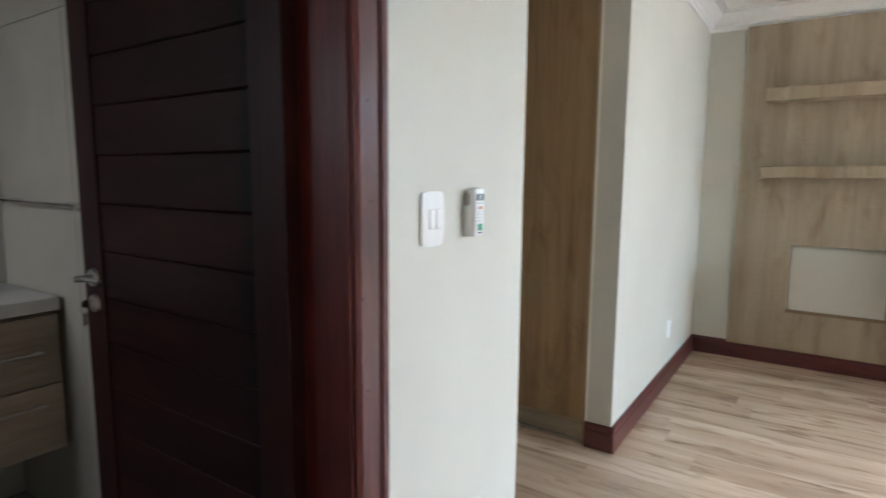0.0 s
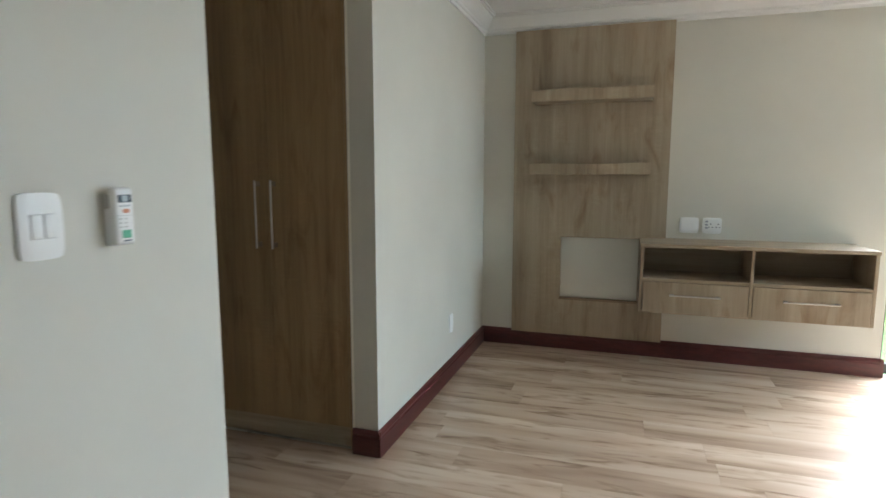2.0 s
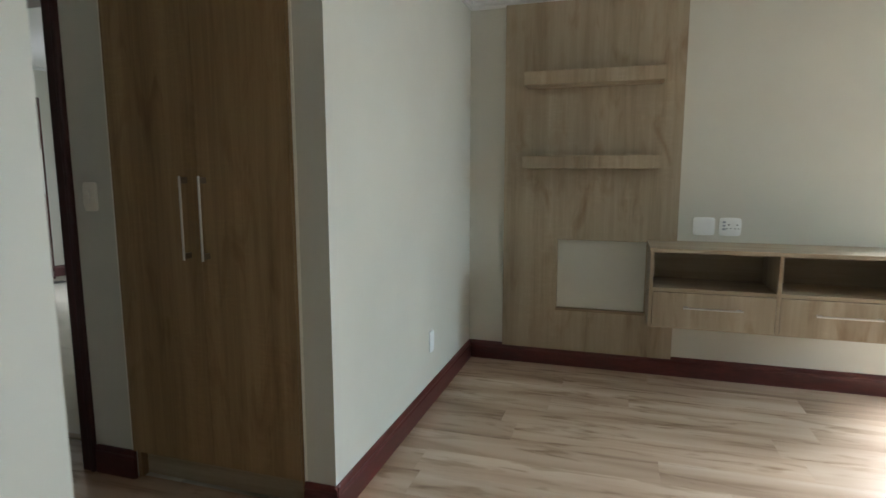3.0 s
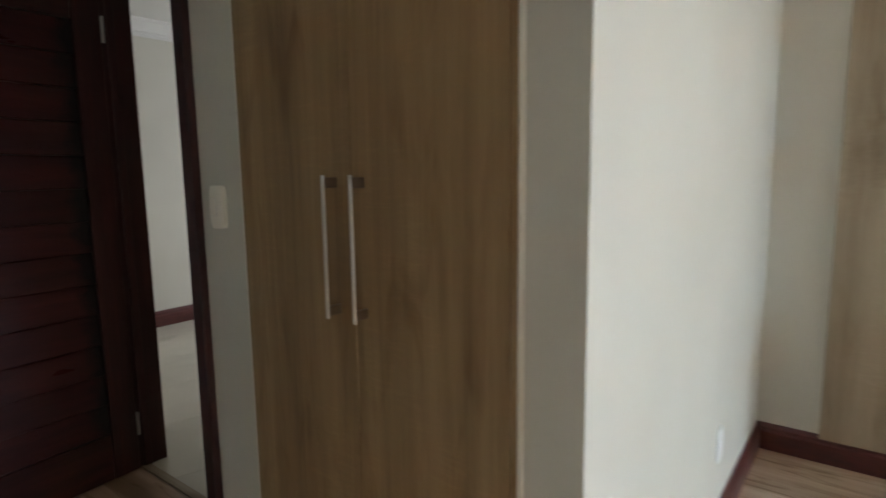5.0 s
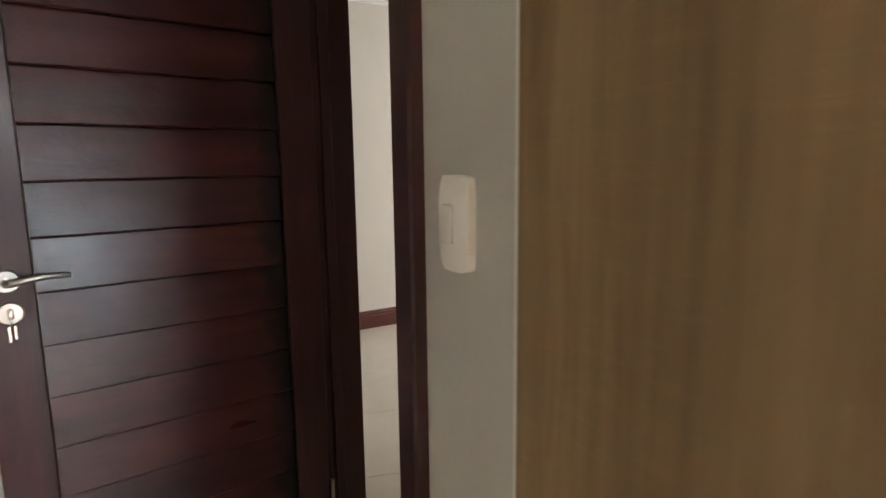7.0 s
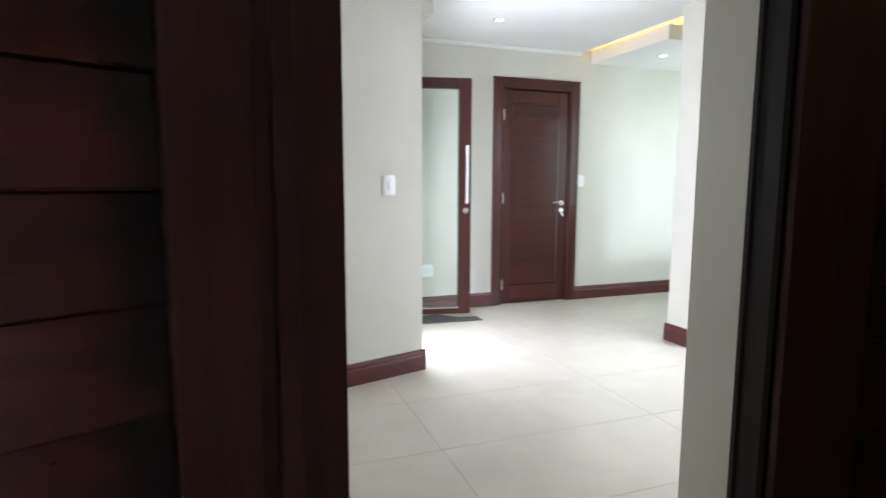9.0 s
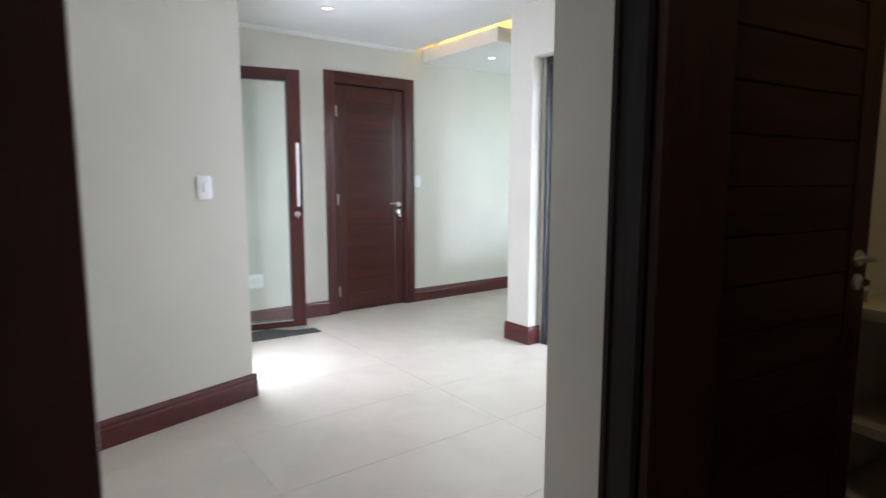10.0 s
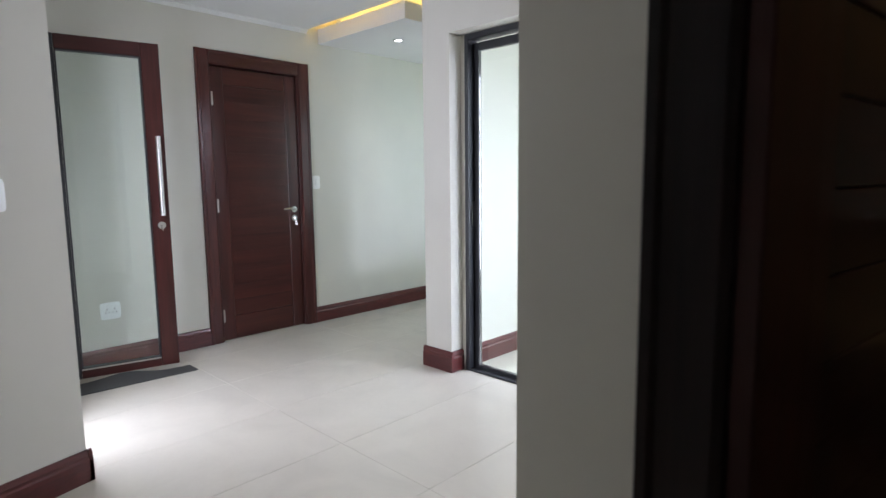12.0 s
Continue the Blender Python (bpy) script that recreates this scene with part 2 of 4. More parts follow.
CERAMIC = mat("white_ceramic", (0.78, 0.77, 0.74), 0.12)
MIRROR = mat("mirror_silver", (0.85, 0.86, 0.86), 0.03, 1.0)
GROUT = mat("grout", (0.50, 0.47, 0.40), 0.8)
EARTH = paint("lawn", (0.10, 0.20, 0.045), 0.9, 0.5)
GLASS = mat("pane_glass", (0.90, 0.97, 0.94), 0.02, IOR=1.45, Transmission_Weight=1.0)


def tile_mat(name, color, rough, vary=0.04, vein=0.05, bump_amount=0.02):
    m = mat(name, color, rough)
    v = coords(m, (1, 1, 1), True)
    a = node(m, "ShaderNodeTexNoise", Scale=3.0, Detail=6.0, Distortion=0.8)
    b = node(m, "ShaderNodeTexNoise", Scale=45.0, Detail=3.0)
    for n in (a, b):
        m.node_tree.links.new(v, n.inputs["Vector"])
    mix = m.node_tree.nodes.new("ShaderNodeMix")
    mix.inputs[0].default_value = 0.12
    m.node_tree.links.new(a.outputs[0], mix.inputs[2])
    m.node_tree.links.new(b.outputs[0], mix.inputs[3])
    r = ramp(m, mix.outputs[0], [(0.35, tuple(c * (1 - vein) for c in color)), (0.62, tuple(c * (1 + vein * 0.5) for c in color))])
    m.node_tree.links.new(r.outputs[0], m.node_tree.nodes["Principled BSDF"].inputs["Base Color"])
    if not bump_amount:
        return m
    rg = ramp(m, b.outputs[0], [(0.3, (rough * 0.85,) * 3), (0.7, (rough * 1.2,) * 3)])
    m.node_tree.links.new(rg.outputs[0], m.node_tree.nodes["Principled BSDF"].inputs["Roughness"])
    bump(m, b.outputs[0], bump_amount, 0.001)
    return m


TILE = tile_mat("cream_porcelain", (0.66, 0.62, 0.53), 0.22)
BATH_TILE = tile_mat("beige_wall_tile", (0.47, 0.43, 0.345), 0.3, vein=0.10, bump_amount=0.0)
BATH_FLOOR = tile_mat("grey_floor_tile", (0.16, 0.15, 0.14), 0.35, vein=0.15)
STONE = tile_mat("pale_stone_top", (0.55, 0.50, 0.40), 0.25, vein=0.06, bump_amount=0.0)


def glow(name, color, strength):
    m = bpy.data.materials.new(name)
    m.use_nodes = True
    b = m.node_tree.nodes["Principled BSDF"]
    b.inputs["Base Color"].default_value = (0.8, 0.8, 0.8, 1)
    b.inputs["Emission Color"].default_value = (*color, 1)
    b.inputs["Emission Strength"].default_value = strength
    return m


LED = glow("led_lens", (1.0, 0.97, 0.92), 12.0)
COVE = glow("amber_led_strip", (1.0, 0.62, 0.10), 14.0)

# ---------------------------------------------------------------- mesh helpers


def box(lo, hi, bevel=0.0, bm=None, m=None, segments=1):
    """A block between two corners, added to bm, with its edges rounded."""
    b = bmesh.new()
    bmesh.ops.create_cube(b, size=1.0)
    lo, hi = Vector(lo), Vector(hi)
    for v in b.verts:
        v.co = Vector(((lo[i] + hi[i]) / 2 + v.co[i] * (hi[i] - lo[i])) for i in range(3))
    if bevel:
        bmesh.ops.bevel(b, geom=b.edges[:], offset=bevel, segments=segments, affect="EDGES", profile=0.5)
    return merge(bm, b, m)


def merge(bm, b, m=None):
    if m is not None:
        bmesh.ops.transform(b, matrix=m, verts=b.verts[:])
    if bm is None:
        return b
    tmp = bpy.data.meshes.new("tmp")
    b.to_mesh(tmp)
    b.free()
    bm.from_mesh(tmp)
    bpy.data.meshes.remove(tmp)
    return bm


def rod(p, q, r, bm=None, n=16):
    p, q = Vector(p), Vector(q)
    b = bmesh.new()
    bmesh.ops.create_cone(b, cap_ends=True, segments=n, radius1=r, radius2=r, depth=(q - p).length)
    m = Matrix.Translation((p + q) / 2) @ (q - p).to_track_quat("Z", "Y").to_matrix().to_4x4()
    return merge(bm, b, m)


def disc(center, normal, r, t, bm=None, n=28, bevel=0.0):
    b = bmesh.new()
    bmesh.ops.create_cone(b, cap_ends=True, segments=n, radius1=r, radius2=r - bevel, depth=t)
    m = Matrix.Translation(center) @ Vector(normal).to_track_quat("Z", "Y").to_matrix().to_4x4()
    return merge(bm, b, m)


def tube(points, r, bm=None, n=10):
    """A bent round bar through the points."""
    b = bmesh.new()
    pts = [Vector(p) for p in points]
    rings = []
    for i, p in enumerate(pts):
        d = (pts[min(i + 1, len(pts) - 1)] - pts[max(i - 1, 0)]).normalized()
        q = d.to_track_quat("Z", "Y")
        rr = r[i] if isinstance(r, (list, tuple)) else r
        rings.append([b.verts.new(p + q @ Vector((rr * math.cos(a), rr * math.sin(a), 0))) for a in (2 * math.pi * k / n for k in range(n))])
    for a, c in zip(rings, rings[1:]):
        for k in range(n):
            b.faces.new((a[k], a[(k + 1) % n], c[(k + 1) % n], c[k]))
    b.faces.new(rings[0][::-1])
    b.faces.new(rings[-1])
    return merge(bm, b)


def extrude(profile, length, bm=None, m=None):
    """A moulding: the (y, z) outline drawn out along x from 0 to length."""
    b = bmesh.new()
    ends = [[b.verts.new((x, y, z)) for y, z in profile] for x in (0.0, length)]
    n = len(profile)
    for k in range(n):
        b.faces.new((ends[0][k], ends[0][(k + 1) % n], ends[1][(k + 1) % n], ends[1][k]))
    b.faces.new(ends[0][::-1])
    b.faces.new(ends[1])
    bmesh.ops.recalc_face_normals(b, faces=b.faces[:])
    return merge(bm, b, m)


def part(name, bm, material, parent=None, label="", smooth=False, m=None):
    me = bpy.data.meshes.new(name)
    bm.to_mesh(me)
    bm.free()
    me.materials.append(material)
    if smooth:
        me.polygons.foreach_set("use_smooth", [True] * len(me.polygons))
        me.set_sharp_from_angle(angle=radians(40))
    ob = new(name, me)
    if m is not None:
        ob.matrix_world = m
    if parent is not None:
        ob.parent = parent
    if label:
        tagged(ob, label)
    return ob


def structure(name, bm, material, label="", category="", m=None):
    return tagged(part(name, bm, material, m=m), label, category, kind="structure")


def thing(name, label, category, m=None, group="", kind=""):
    ob = new(name)
    ob.empty_display_size = 0.05
    if m is not None:
        ob.matrix_world = m
    return tagged(ob, label, category, group, kind)


# ---------------------------------------------------------------- walls, floors, ceilings
WT = 0.15


def wall(name, boxes, m=None, material=WALL, label="smooth off-white painted plaster wall", category="wall"):
    bm = bmesh.new()
    for lo, hi in boxes:
        box(lo, hi, 0, bm)
    return structure(name, bm, material, label, category, m)


DH = 2.06                                      # height of door openings
BD0, BD1 = -2.578, -1.62                       # bedroom door opening
SD0, SD1 = 0.30, 1.16                          # en-suite door opening
BSY, BEX = 1.205, -2.30                         # bathroom's side and end walls
NY = 3.19                                      # hall side of the wardrobe wall
# long wall of the bedroom beside the television corner
wall("wall_long", [((WX - 0.13, WY, 0), (WX, TY, HCEIL)), ((WX - 0.13, TY + 0.2, 0), (WX, 5.35, HCEIL))])
# nib, wardrobe head, strip and door head, all in one plane
wall("wall_wardrobe", [((-0.555, WY, 0), (WX - 0.13, 3.55, HCEIL))])
wall("wall_over_wardrobe", [((-1.368, WY, 2.36), (-0.555, NY, HCEIL))])
wall("wall_strip", [((BD1, WY, 0), (-1.368, NY, HCEIL))])
wall("wall_over_door", [((BD0, WY, DH), (BD1, NY, HCEIL))])
wall("wall_lobby_corner", [((LX - WT, WY, 0), (BD0, NY, HCEIL))])
wall("wall_wardrobe_back", [((-1.368, 3.56, 0), (WX - 0.131, 3.66, HCEIL)), ((-1.368, NY, 0), (-1.335, 3.56, HCEIL))])
wall("wall_hall_side", [((HLX - 0.22, NY - 0.12, 0), (LX - WT, NY, HCEIL))])
wall("wall_lobby_end", [((LX - WT, 1.735, 0), (LX, WY, HCEIL))])
wall("wall_switch", [((WX - WT, SD1, 0), (WX, 1.885, HCEIL))])
wall("wall_lobby_side", [((LX, BSY + 0.02, 0), (WX - WT, 1.885, HCEIL))])
wall("wall_over_ensuite", [((WX - WT, SD0, DH), (WX, SD1, HCEIL))])
wall("wall_before_ensuite", [((WX - WT, BY, 0), (WX, SD0, HCEIL))])
wall("wall_television", [((WX - 0.13, TY, 0), (TX, TY + 0.2, HCEIL))])
wall("wall_over_glass_doors", [((TX, TY, 2.12), (RX + 0.2, TY + 0.2, HCEIL)), ((4.5, TY, 0), (RX + 0.2, TY + 0.2, 2.12))])
wall("wall_right", [((RX, BY, 0), (RX + 0.2, 3.1, HCEIL)), ((RX, 4.5, 0), (RX + 0.2, TY, HCEIL)), ((RX, 3.1, 0), (RX + 0.2, 4.5, 0.9)), ((RX, 3.1, 2.08), (RX + 0.2, 4.5, HCEIL))])
wall("wall_back", [((LX - WT, BY - 0.2, 0), (-1.8, BY, HCEIL)), ((-1.0, BY - 0.2, 0), (RX + 0.2, BY, HCEIL)), ((-1.8, BY - 0.2, 0), (-1.0, BY, 1.27)), ((-1.8, BY - 0.2, 2.03), (-1.0, BY, HCEIL))])
wall("wall_bath_end", [((LX - WT, BY, 0), (BEX, BSY, HCEIL))], label="plain bathroom wall behind the vanity")
wall("wall_hall_left", [((HLX - 0.22, NY, 0), (HLX, 4.89, HCEIL))])
# hall: far wall with a closed door, partition end, wall over the patio door
F0, F1, FH = -0.372, 0.412, 2.135
wall("wall_far", [((-0.2, -3.0, 0), (0, F0, HCEIL)), ((-0.2, F1, 0), (0, 4.2, HCEIL + 0.18)), ((-0.2, F0, FH), (0, F1, HCEIL)), ((-0.2, F0, 0), (-0.13, F1, FH))], HALL)
wall("wall_partition", [((1.56, 0.335, 0), (1.79, 1.25, HCEIL)), ((1.56, 2.85, 0), (1.79, 4.2, HCEIL)), ((1.56, 1.25, 0), (1.79, 2.85, 0.8)), ((1.56, 1.25, 2.1), (1.79, 2.85, HCEIL))], HALL)
wall("wall_patio", [((1.79, 0.44, 0), (1.825, 0.60, 2.12)), ((1.79, 0.335, 2.12), (3.9, 0.60, HCEIL)), ((3.5, 0.335, 0), (3.9, 0.60, 2.12))], HALL)
wall("wall_patio_sides", [((1.79, 2.9, 0), (4.6, 3.1, HCEIL)), ((4.6, 0.335, 0), (4.8, 0.9, HCEIL)), ((4.6, 2.8, 0), (4.8, 3.1, HCEIL)), ((4.6, 0.9, 2.2), (4.8, 2.8, HCEIL))], HALL)
wall("wall_passage_end", [((0, 4.0, 2.25), (1.56, 4.2, HCEIL)), ((0, 4.0, 0), (0.12, 4.2, 2.25)), ((1.44, 4.0, 0), (1.56, 4.2, 2.25))], HALL)
wall("wall_garden", [((-1.0, 5.0, 0), (3.2, 5.2, 2.9))], HALL, label="plastered garden wall outside the passage")
wall("wall_entrance", [((0, -1.75, 2.25), (1.56, -1.6, HCEIL)), ((0, -1.75, 0), (0.86, -1.6, 2.25))], HALL)
wall("wall_hall_right", [((-0.245, 0.13, 0), (-0.105, 2.6, HCEIL))], SPLAY)
# second bathroom, behind the splayed door
D20, D21 = 0.12, 0.95
wall("wall_splay", [((-0.245, 0, 0), (D20, 0.13, HCEIL)), ((D20, 0, DH), (D21, 0.13, HCEIL)), ((D21, 0, 0), (1.5, 0.13, HCEIL))], SPLAY)
wall("wall_bath_two", [((-0.105, 1.56, 0), (1.38, 1.66, HCEIL))], SPLAY, BATH_TILE, "beige tiled bathroom wall")
wall("wall_corridor_end", [((-1.335, NY, 0), (-1.235, 4.0, HCEIL))])

# floors
structure("floor", box((LX - WT, BY - 0.2, -0.12), (RX + 0.2, TY + 0.12, -0.014)), GROUT, "grey screed under the floor coverings", "floor")
structure("floor_hall", box((-9.5, NY, -0.12), (-0.8, 12.0, -0.0026)), GROUT, "grey tile bed under the hall floor", "floor")
structure("floor_bathroom", box((BEX, BY, -0.010), (WX - 0.06, BSY, 0.0)), BATH_FLOOR, "dark grey bathroom floor tiles", "floor")
structure("floor_bathroom_two", box((-0.1, 0.06, -0.004), (0.9, 1.56, 0.004)), BATH_FLOOR, "dark grey bathroom floor tiles", "floor", SPLAY)
structure("ground", box((-60, -60, -0.35), (60, 60, -0.16)), EARTH, "short green lawn outside the house", "ground")

# ceilings
structure("ceiling", box((LX - WT, BY - 0.2, CEIL), (RX + 0.2, TY + 0.2, CEIL + 0.2)), CEILING, "flat white painted ceiling", "ceiling")
TRAY = 0.50                                    # where the hall's ceiling steps up over the passage
bm = box((-2.5, -6.0, HCEIL), (7.0, TRAY, HCEIL + 0.4))
box((1.56, TRAY, HCEIL), (7.0, 4.3, HCEIL + 0.4), 0, bm)
box((-0.2, TRAY, HCEIL + 0.18), (1.56, 4.3, HCEIL + 0.4), 0, bm)
structure("ceiling_hall", bm, CEILING, "white painted ceiling with a raised tray over the passage", "ceiling", HALL)

# cornice: stepped plaster moulding
CORN = [(0, 0), (0, -0.125), (0.012, -0.125), (0.012, -0.105), (0.022, -0.098), (0.022, -0.085), (0.05, -0.05), (0.078, -0.022), (0.092, -0.022), (0.092, -0.012), (0.105, -0.012), (0.105, 0)]


def run(name, material, profile, segs, z, label, category, m=None):
    """A moulding run along walls: each seg is start, end; the wall lies to the right of the way."""
    bm = bmesh.new()
    for (x0, y0), (x1, y1) in segs:
        d = Vector((x1 - x0, y1 - y0, 0))
        extrude(profile, d.length, bm, Matrix.Translation((x0, y0, z)) @ Matrix.Rotation(math.atan2(d.y, d.x), 4, "Z"))
    return structure(name, bm, material, label, category, m)


run("cornice", CEILING, CORN, [((RX, TY), (WX, TY)), ((WX, TY), (WX, WY)), ((WX + 0.1, WY), (LX, WY)), ((LX, WY), (LX, 1.885)), ((LX, 1.885), (WX + 0.1, 1.885)), ((WX, 1.885), (WX, BY))],
    CEIL, "white stepped plaster cornice", "cornice")
run("cornice_hall_left", CEILING, CORN, [((HLX, 4.89), (HLX, NY)), ((HLX, NY), (BD0, NY))], HCEIL, "white stepped plaster cornice in the hall", "cornice")
HCORN = [(0, 0), (0, -0.03), (0.01, -0.03), (0.03, -0.012), (0.03, 0)]
run("cornice_hall", CEILING, HCORN, [((0, TRAY), (0, -1.6))], HCEIL, "thin white plaster cornice", "cornice", HALL)

BASE_H = 0.122
BASE = [(0, 0), (0.018, 0), (0.018, 0.084), (0.0135, 0.091), (0.0135, 0.097), (0.016, 0.103), (0.012, 0.115), (0.006, BASE_H), (0, BASE_H)]
BASE_TALL = [(p, q * 0.135 / BASE_H) for p, q in BASE]
run("baseboard", SKIRT, BASE, [((TX + 0.018, TY), (WX, TY)), ((TX, TY + 0.11), (TX, TY - 0.018)), ((WX, TY), (WX, WY - 0.018)), ((WX + 0.018, WY), (-0.553, WY)), ((-1.36, WY), (-1.565, WY)),
                               ((WX, 1.903), (WX, 1.24)), ((LX, 1.885), (WX + 0.018, 1.885)), ((LX, WY), (LX, 1.885)), ((WX, 0.22), (WX, BY))],
    0, "dark red varnished wooden skirting board", "skirting board")
run("baseboard_hall", SKIRT, BASE_TALL, [((HLX, 4.908), (HLX, NY)), ((HLX - 0.22, 4.89), (HLX + 0.018, 4.89)), ((HLX, NY), (BD0 - 0.09, NY))], 0,
    "dark red varnished wooden skirting board in the hall", "skirting board")
run("baseboard_far", SKIRT, BASE_TALL, [((0, 4.0), (0, 0.494)), ((0, -0.454), (0, -1.6)), ((1.808, 0.335), (1.542, 0.335)), ((1.56, 0.335), (1.56, 4.0)), ((1.79, 2.9), (1.79, 0.605)), ((1.79, 0.438), (1.79, 0.335))],
    0, "dark red varnished wooden skirting board along the hall", "skirting board", HALL)
run("baseboard_splay", SKIRT, BASE, [((0.0, 0), (-0.245, 0))], 0, "dark red varnished wooden skirting board", "skirting board", SPLAY)

# tiled side of the first bathroom: large tiles with narrow joints
bw = structure("wall_bath_side", box((BEX, BSY + 0.006, 0), (WX - WT, BSY + 0.02, CEIL)), GROUT, "beige tiled bathroom wall", "wall")
x = BEX
while x < WX - WT - 0.02:
    x1 = min(x + 0.6, WX - WT)
    z = 0.0
    while z < CEIL - 0.02:
        z1 = min(z + 0.30 * (2 if z else 4) - 0.003, CEIL)
        part("tile", box((x + 0.0015, BSY, z + 0.0015), (x1 - 0.0015, BSY + 0.008, z1)), BATH_TILE, bw)
        z = z1 + 0.003
    x = x1

# ---------------------------------------------------------------- doors


def casing(name, w0, w1, top, face, out, m, width=0.075, deep=0.022, sides=(1, 1), wood_z=None, wood_x=None):
    """Moulded architrave round an opening: x from w0 to w1, standing proud of y = face towards out (-1 or 1)."""
    pro = [(0, 0), (0.010, 0), (0.016, 0.012), (0.016, width - 0.028), (deep, width - 0.020), (deep, width - 0.004), (deep - 0.004, width), (0, width)]
    root = tagged(thing(name, "dark mahogany door frame with moulded architrave", "door frame", m), kind="structure")

    def leg(length):
        b = bmesh.new()
        ends = [[b.verts.new((q, out * p, z)) for p, q in pro] for z in (0.0, length)]
        n = len(pro)
        for k in range(n):
            b.faces.new((ends[0][k], ends[0][(k + 1) % n], ends[1][(k + 1) % n], ends[1][k]))
        b.faces.new(ends[0][::-1])
        b.faces.new(ends[1])
        bmesh.ops.recalc_face_normals(b, faces=b.faces[:])
        return b
    if sides[1]:
        part("architrave", leg(top + width), wood_z or MAHOGANY, root).matrix_local = pose(w1, face, 0)
    if sides[0]:
        b = leg(top + width)
        bmesh.ops.scale(b, vec=(-1, 1, 1), verts=b.verts[:])
        bmesh.ops.reverse_faces(b, faces=b.faces[:])
        part("architrave", b, wood_z or MAHOGANY, root).matrix_local = pose(w0, face, 0)
    b = leg(w1 - w0 - 0.002)
    bmesh.ops.transform(b, matrix=Matrix(((0, 0, 1, 0), (0, 1, 0, 0), (1, 0, 0, 0), (0, 0, 0, 1))), verts=b.verts[:])
    bmesh.ops.recalc_face_normals(b, faces=b.faces[:])
    part("architrave", b, wood_x or MAHOGANY_X, root).matrix_local = pose(w0 + 0.001, face, top)
    return root


def lining(root, w0, w1, top, y0, y1, t=0.03, wood_z=None):
    """The frame's jambs and head inside the opening."""
    part("jamb", box((w0, y0, 0), (w0 + t, y1, top), 0.002), wood_z or MAHOGANY, root)
    part("jamb", box((w1 - t, y0, 0), (w1, y1, top), 0.002), wood_z or MAHOGANY, root)
    part("head", box((w0 + t, y0, top - t), (w1 - t, y1, top), 0.002), MAHOGANY_X, root)


def lever_set(leaf, x, face, out, z, to, keyed=True):
    """Round rose with a curved lever, and a key escutcheon under it. The leaf lies along x; out is the face's side; to: the lever's way."""
    set_ = part("handle", disc((0, out * 0.004, 0), (0, out, 0), 0.026, 0.009, bevel=0.003), STEEL, leaf, "brushed steel lever handle on a round rose", True)
    set_.matrix_local = pose(x, face, z)
    pts = [(0, 0.006, 0), (0, 0.035, 0), (0.008, 0.048, 0.002), (0.03, 0.053, 0.006), (0.065, 0.051, 0.010), (0.10, 0.045, 0.008), (0.118, 0.043, 0.006)]
    part("lever", tube([(to * px, out * py, pz) for px, py, pz in pts], [0.010, 0.010, 0.0095, 0.008, 0.007, 0.006, 0.005]), STEEL, set_, smooth=True)
    esc = part("lock_rose", disc((0, out * 0.004, 0), (0, out, 0), 0.026, 0.009, bevel=0.003), STEEL, leaf, "round steel key escutcheon", True)
    esc.matrix_local = pose(x, face, z - 0.072)
    part("cylinder", box((-0.006, min(0, out * 0.014), -0.014), (0.006, max(0, out * 0.014), 0.012), 0.003), CHROME, esc)
    if keyed:
        part("key", disc((0, out * 0.026, 0.002), (1, 0, 0), 0.011, 0.003), CHROME, esc, "key left in the lock")
        part("key_ring", tube([(0.0, out * 0.03 + 0.010 * math.cos(a), -0.012 + 0.012 * math.sin(a)) for a in np.linspace(0, 6.2, 14)], 0.0011, n=6), CHROME, esc)
        b = box((-0.009, out * 0.03 - 0.002, -0.055), (-0.003, out * 0.03 + 0.002, -0.022), 0.001)
        box((0.002, out * 0.03 - 0.002, -0.060), (0.008, out * 0.03 + 0.002, -0.024), 0.001, b)
        part("spare_key", b, CHROME, esc, "two small keys hanging on a ring")


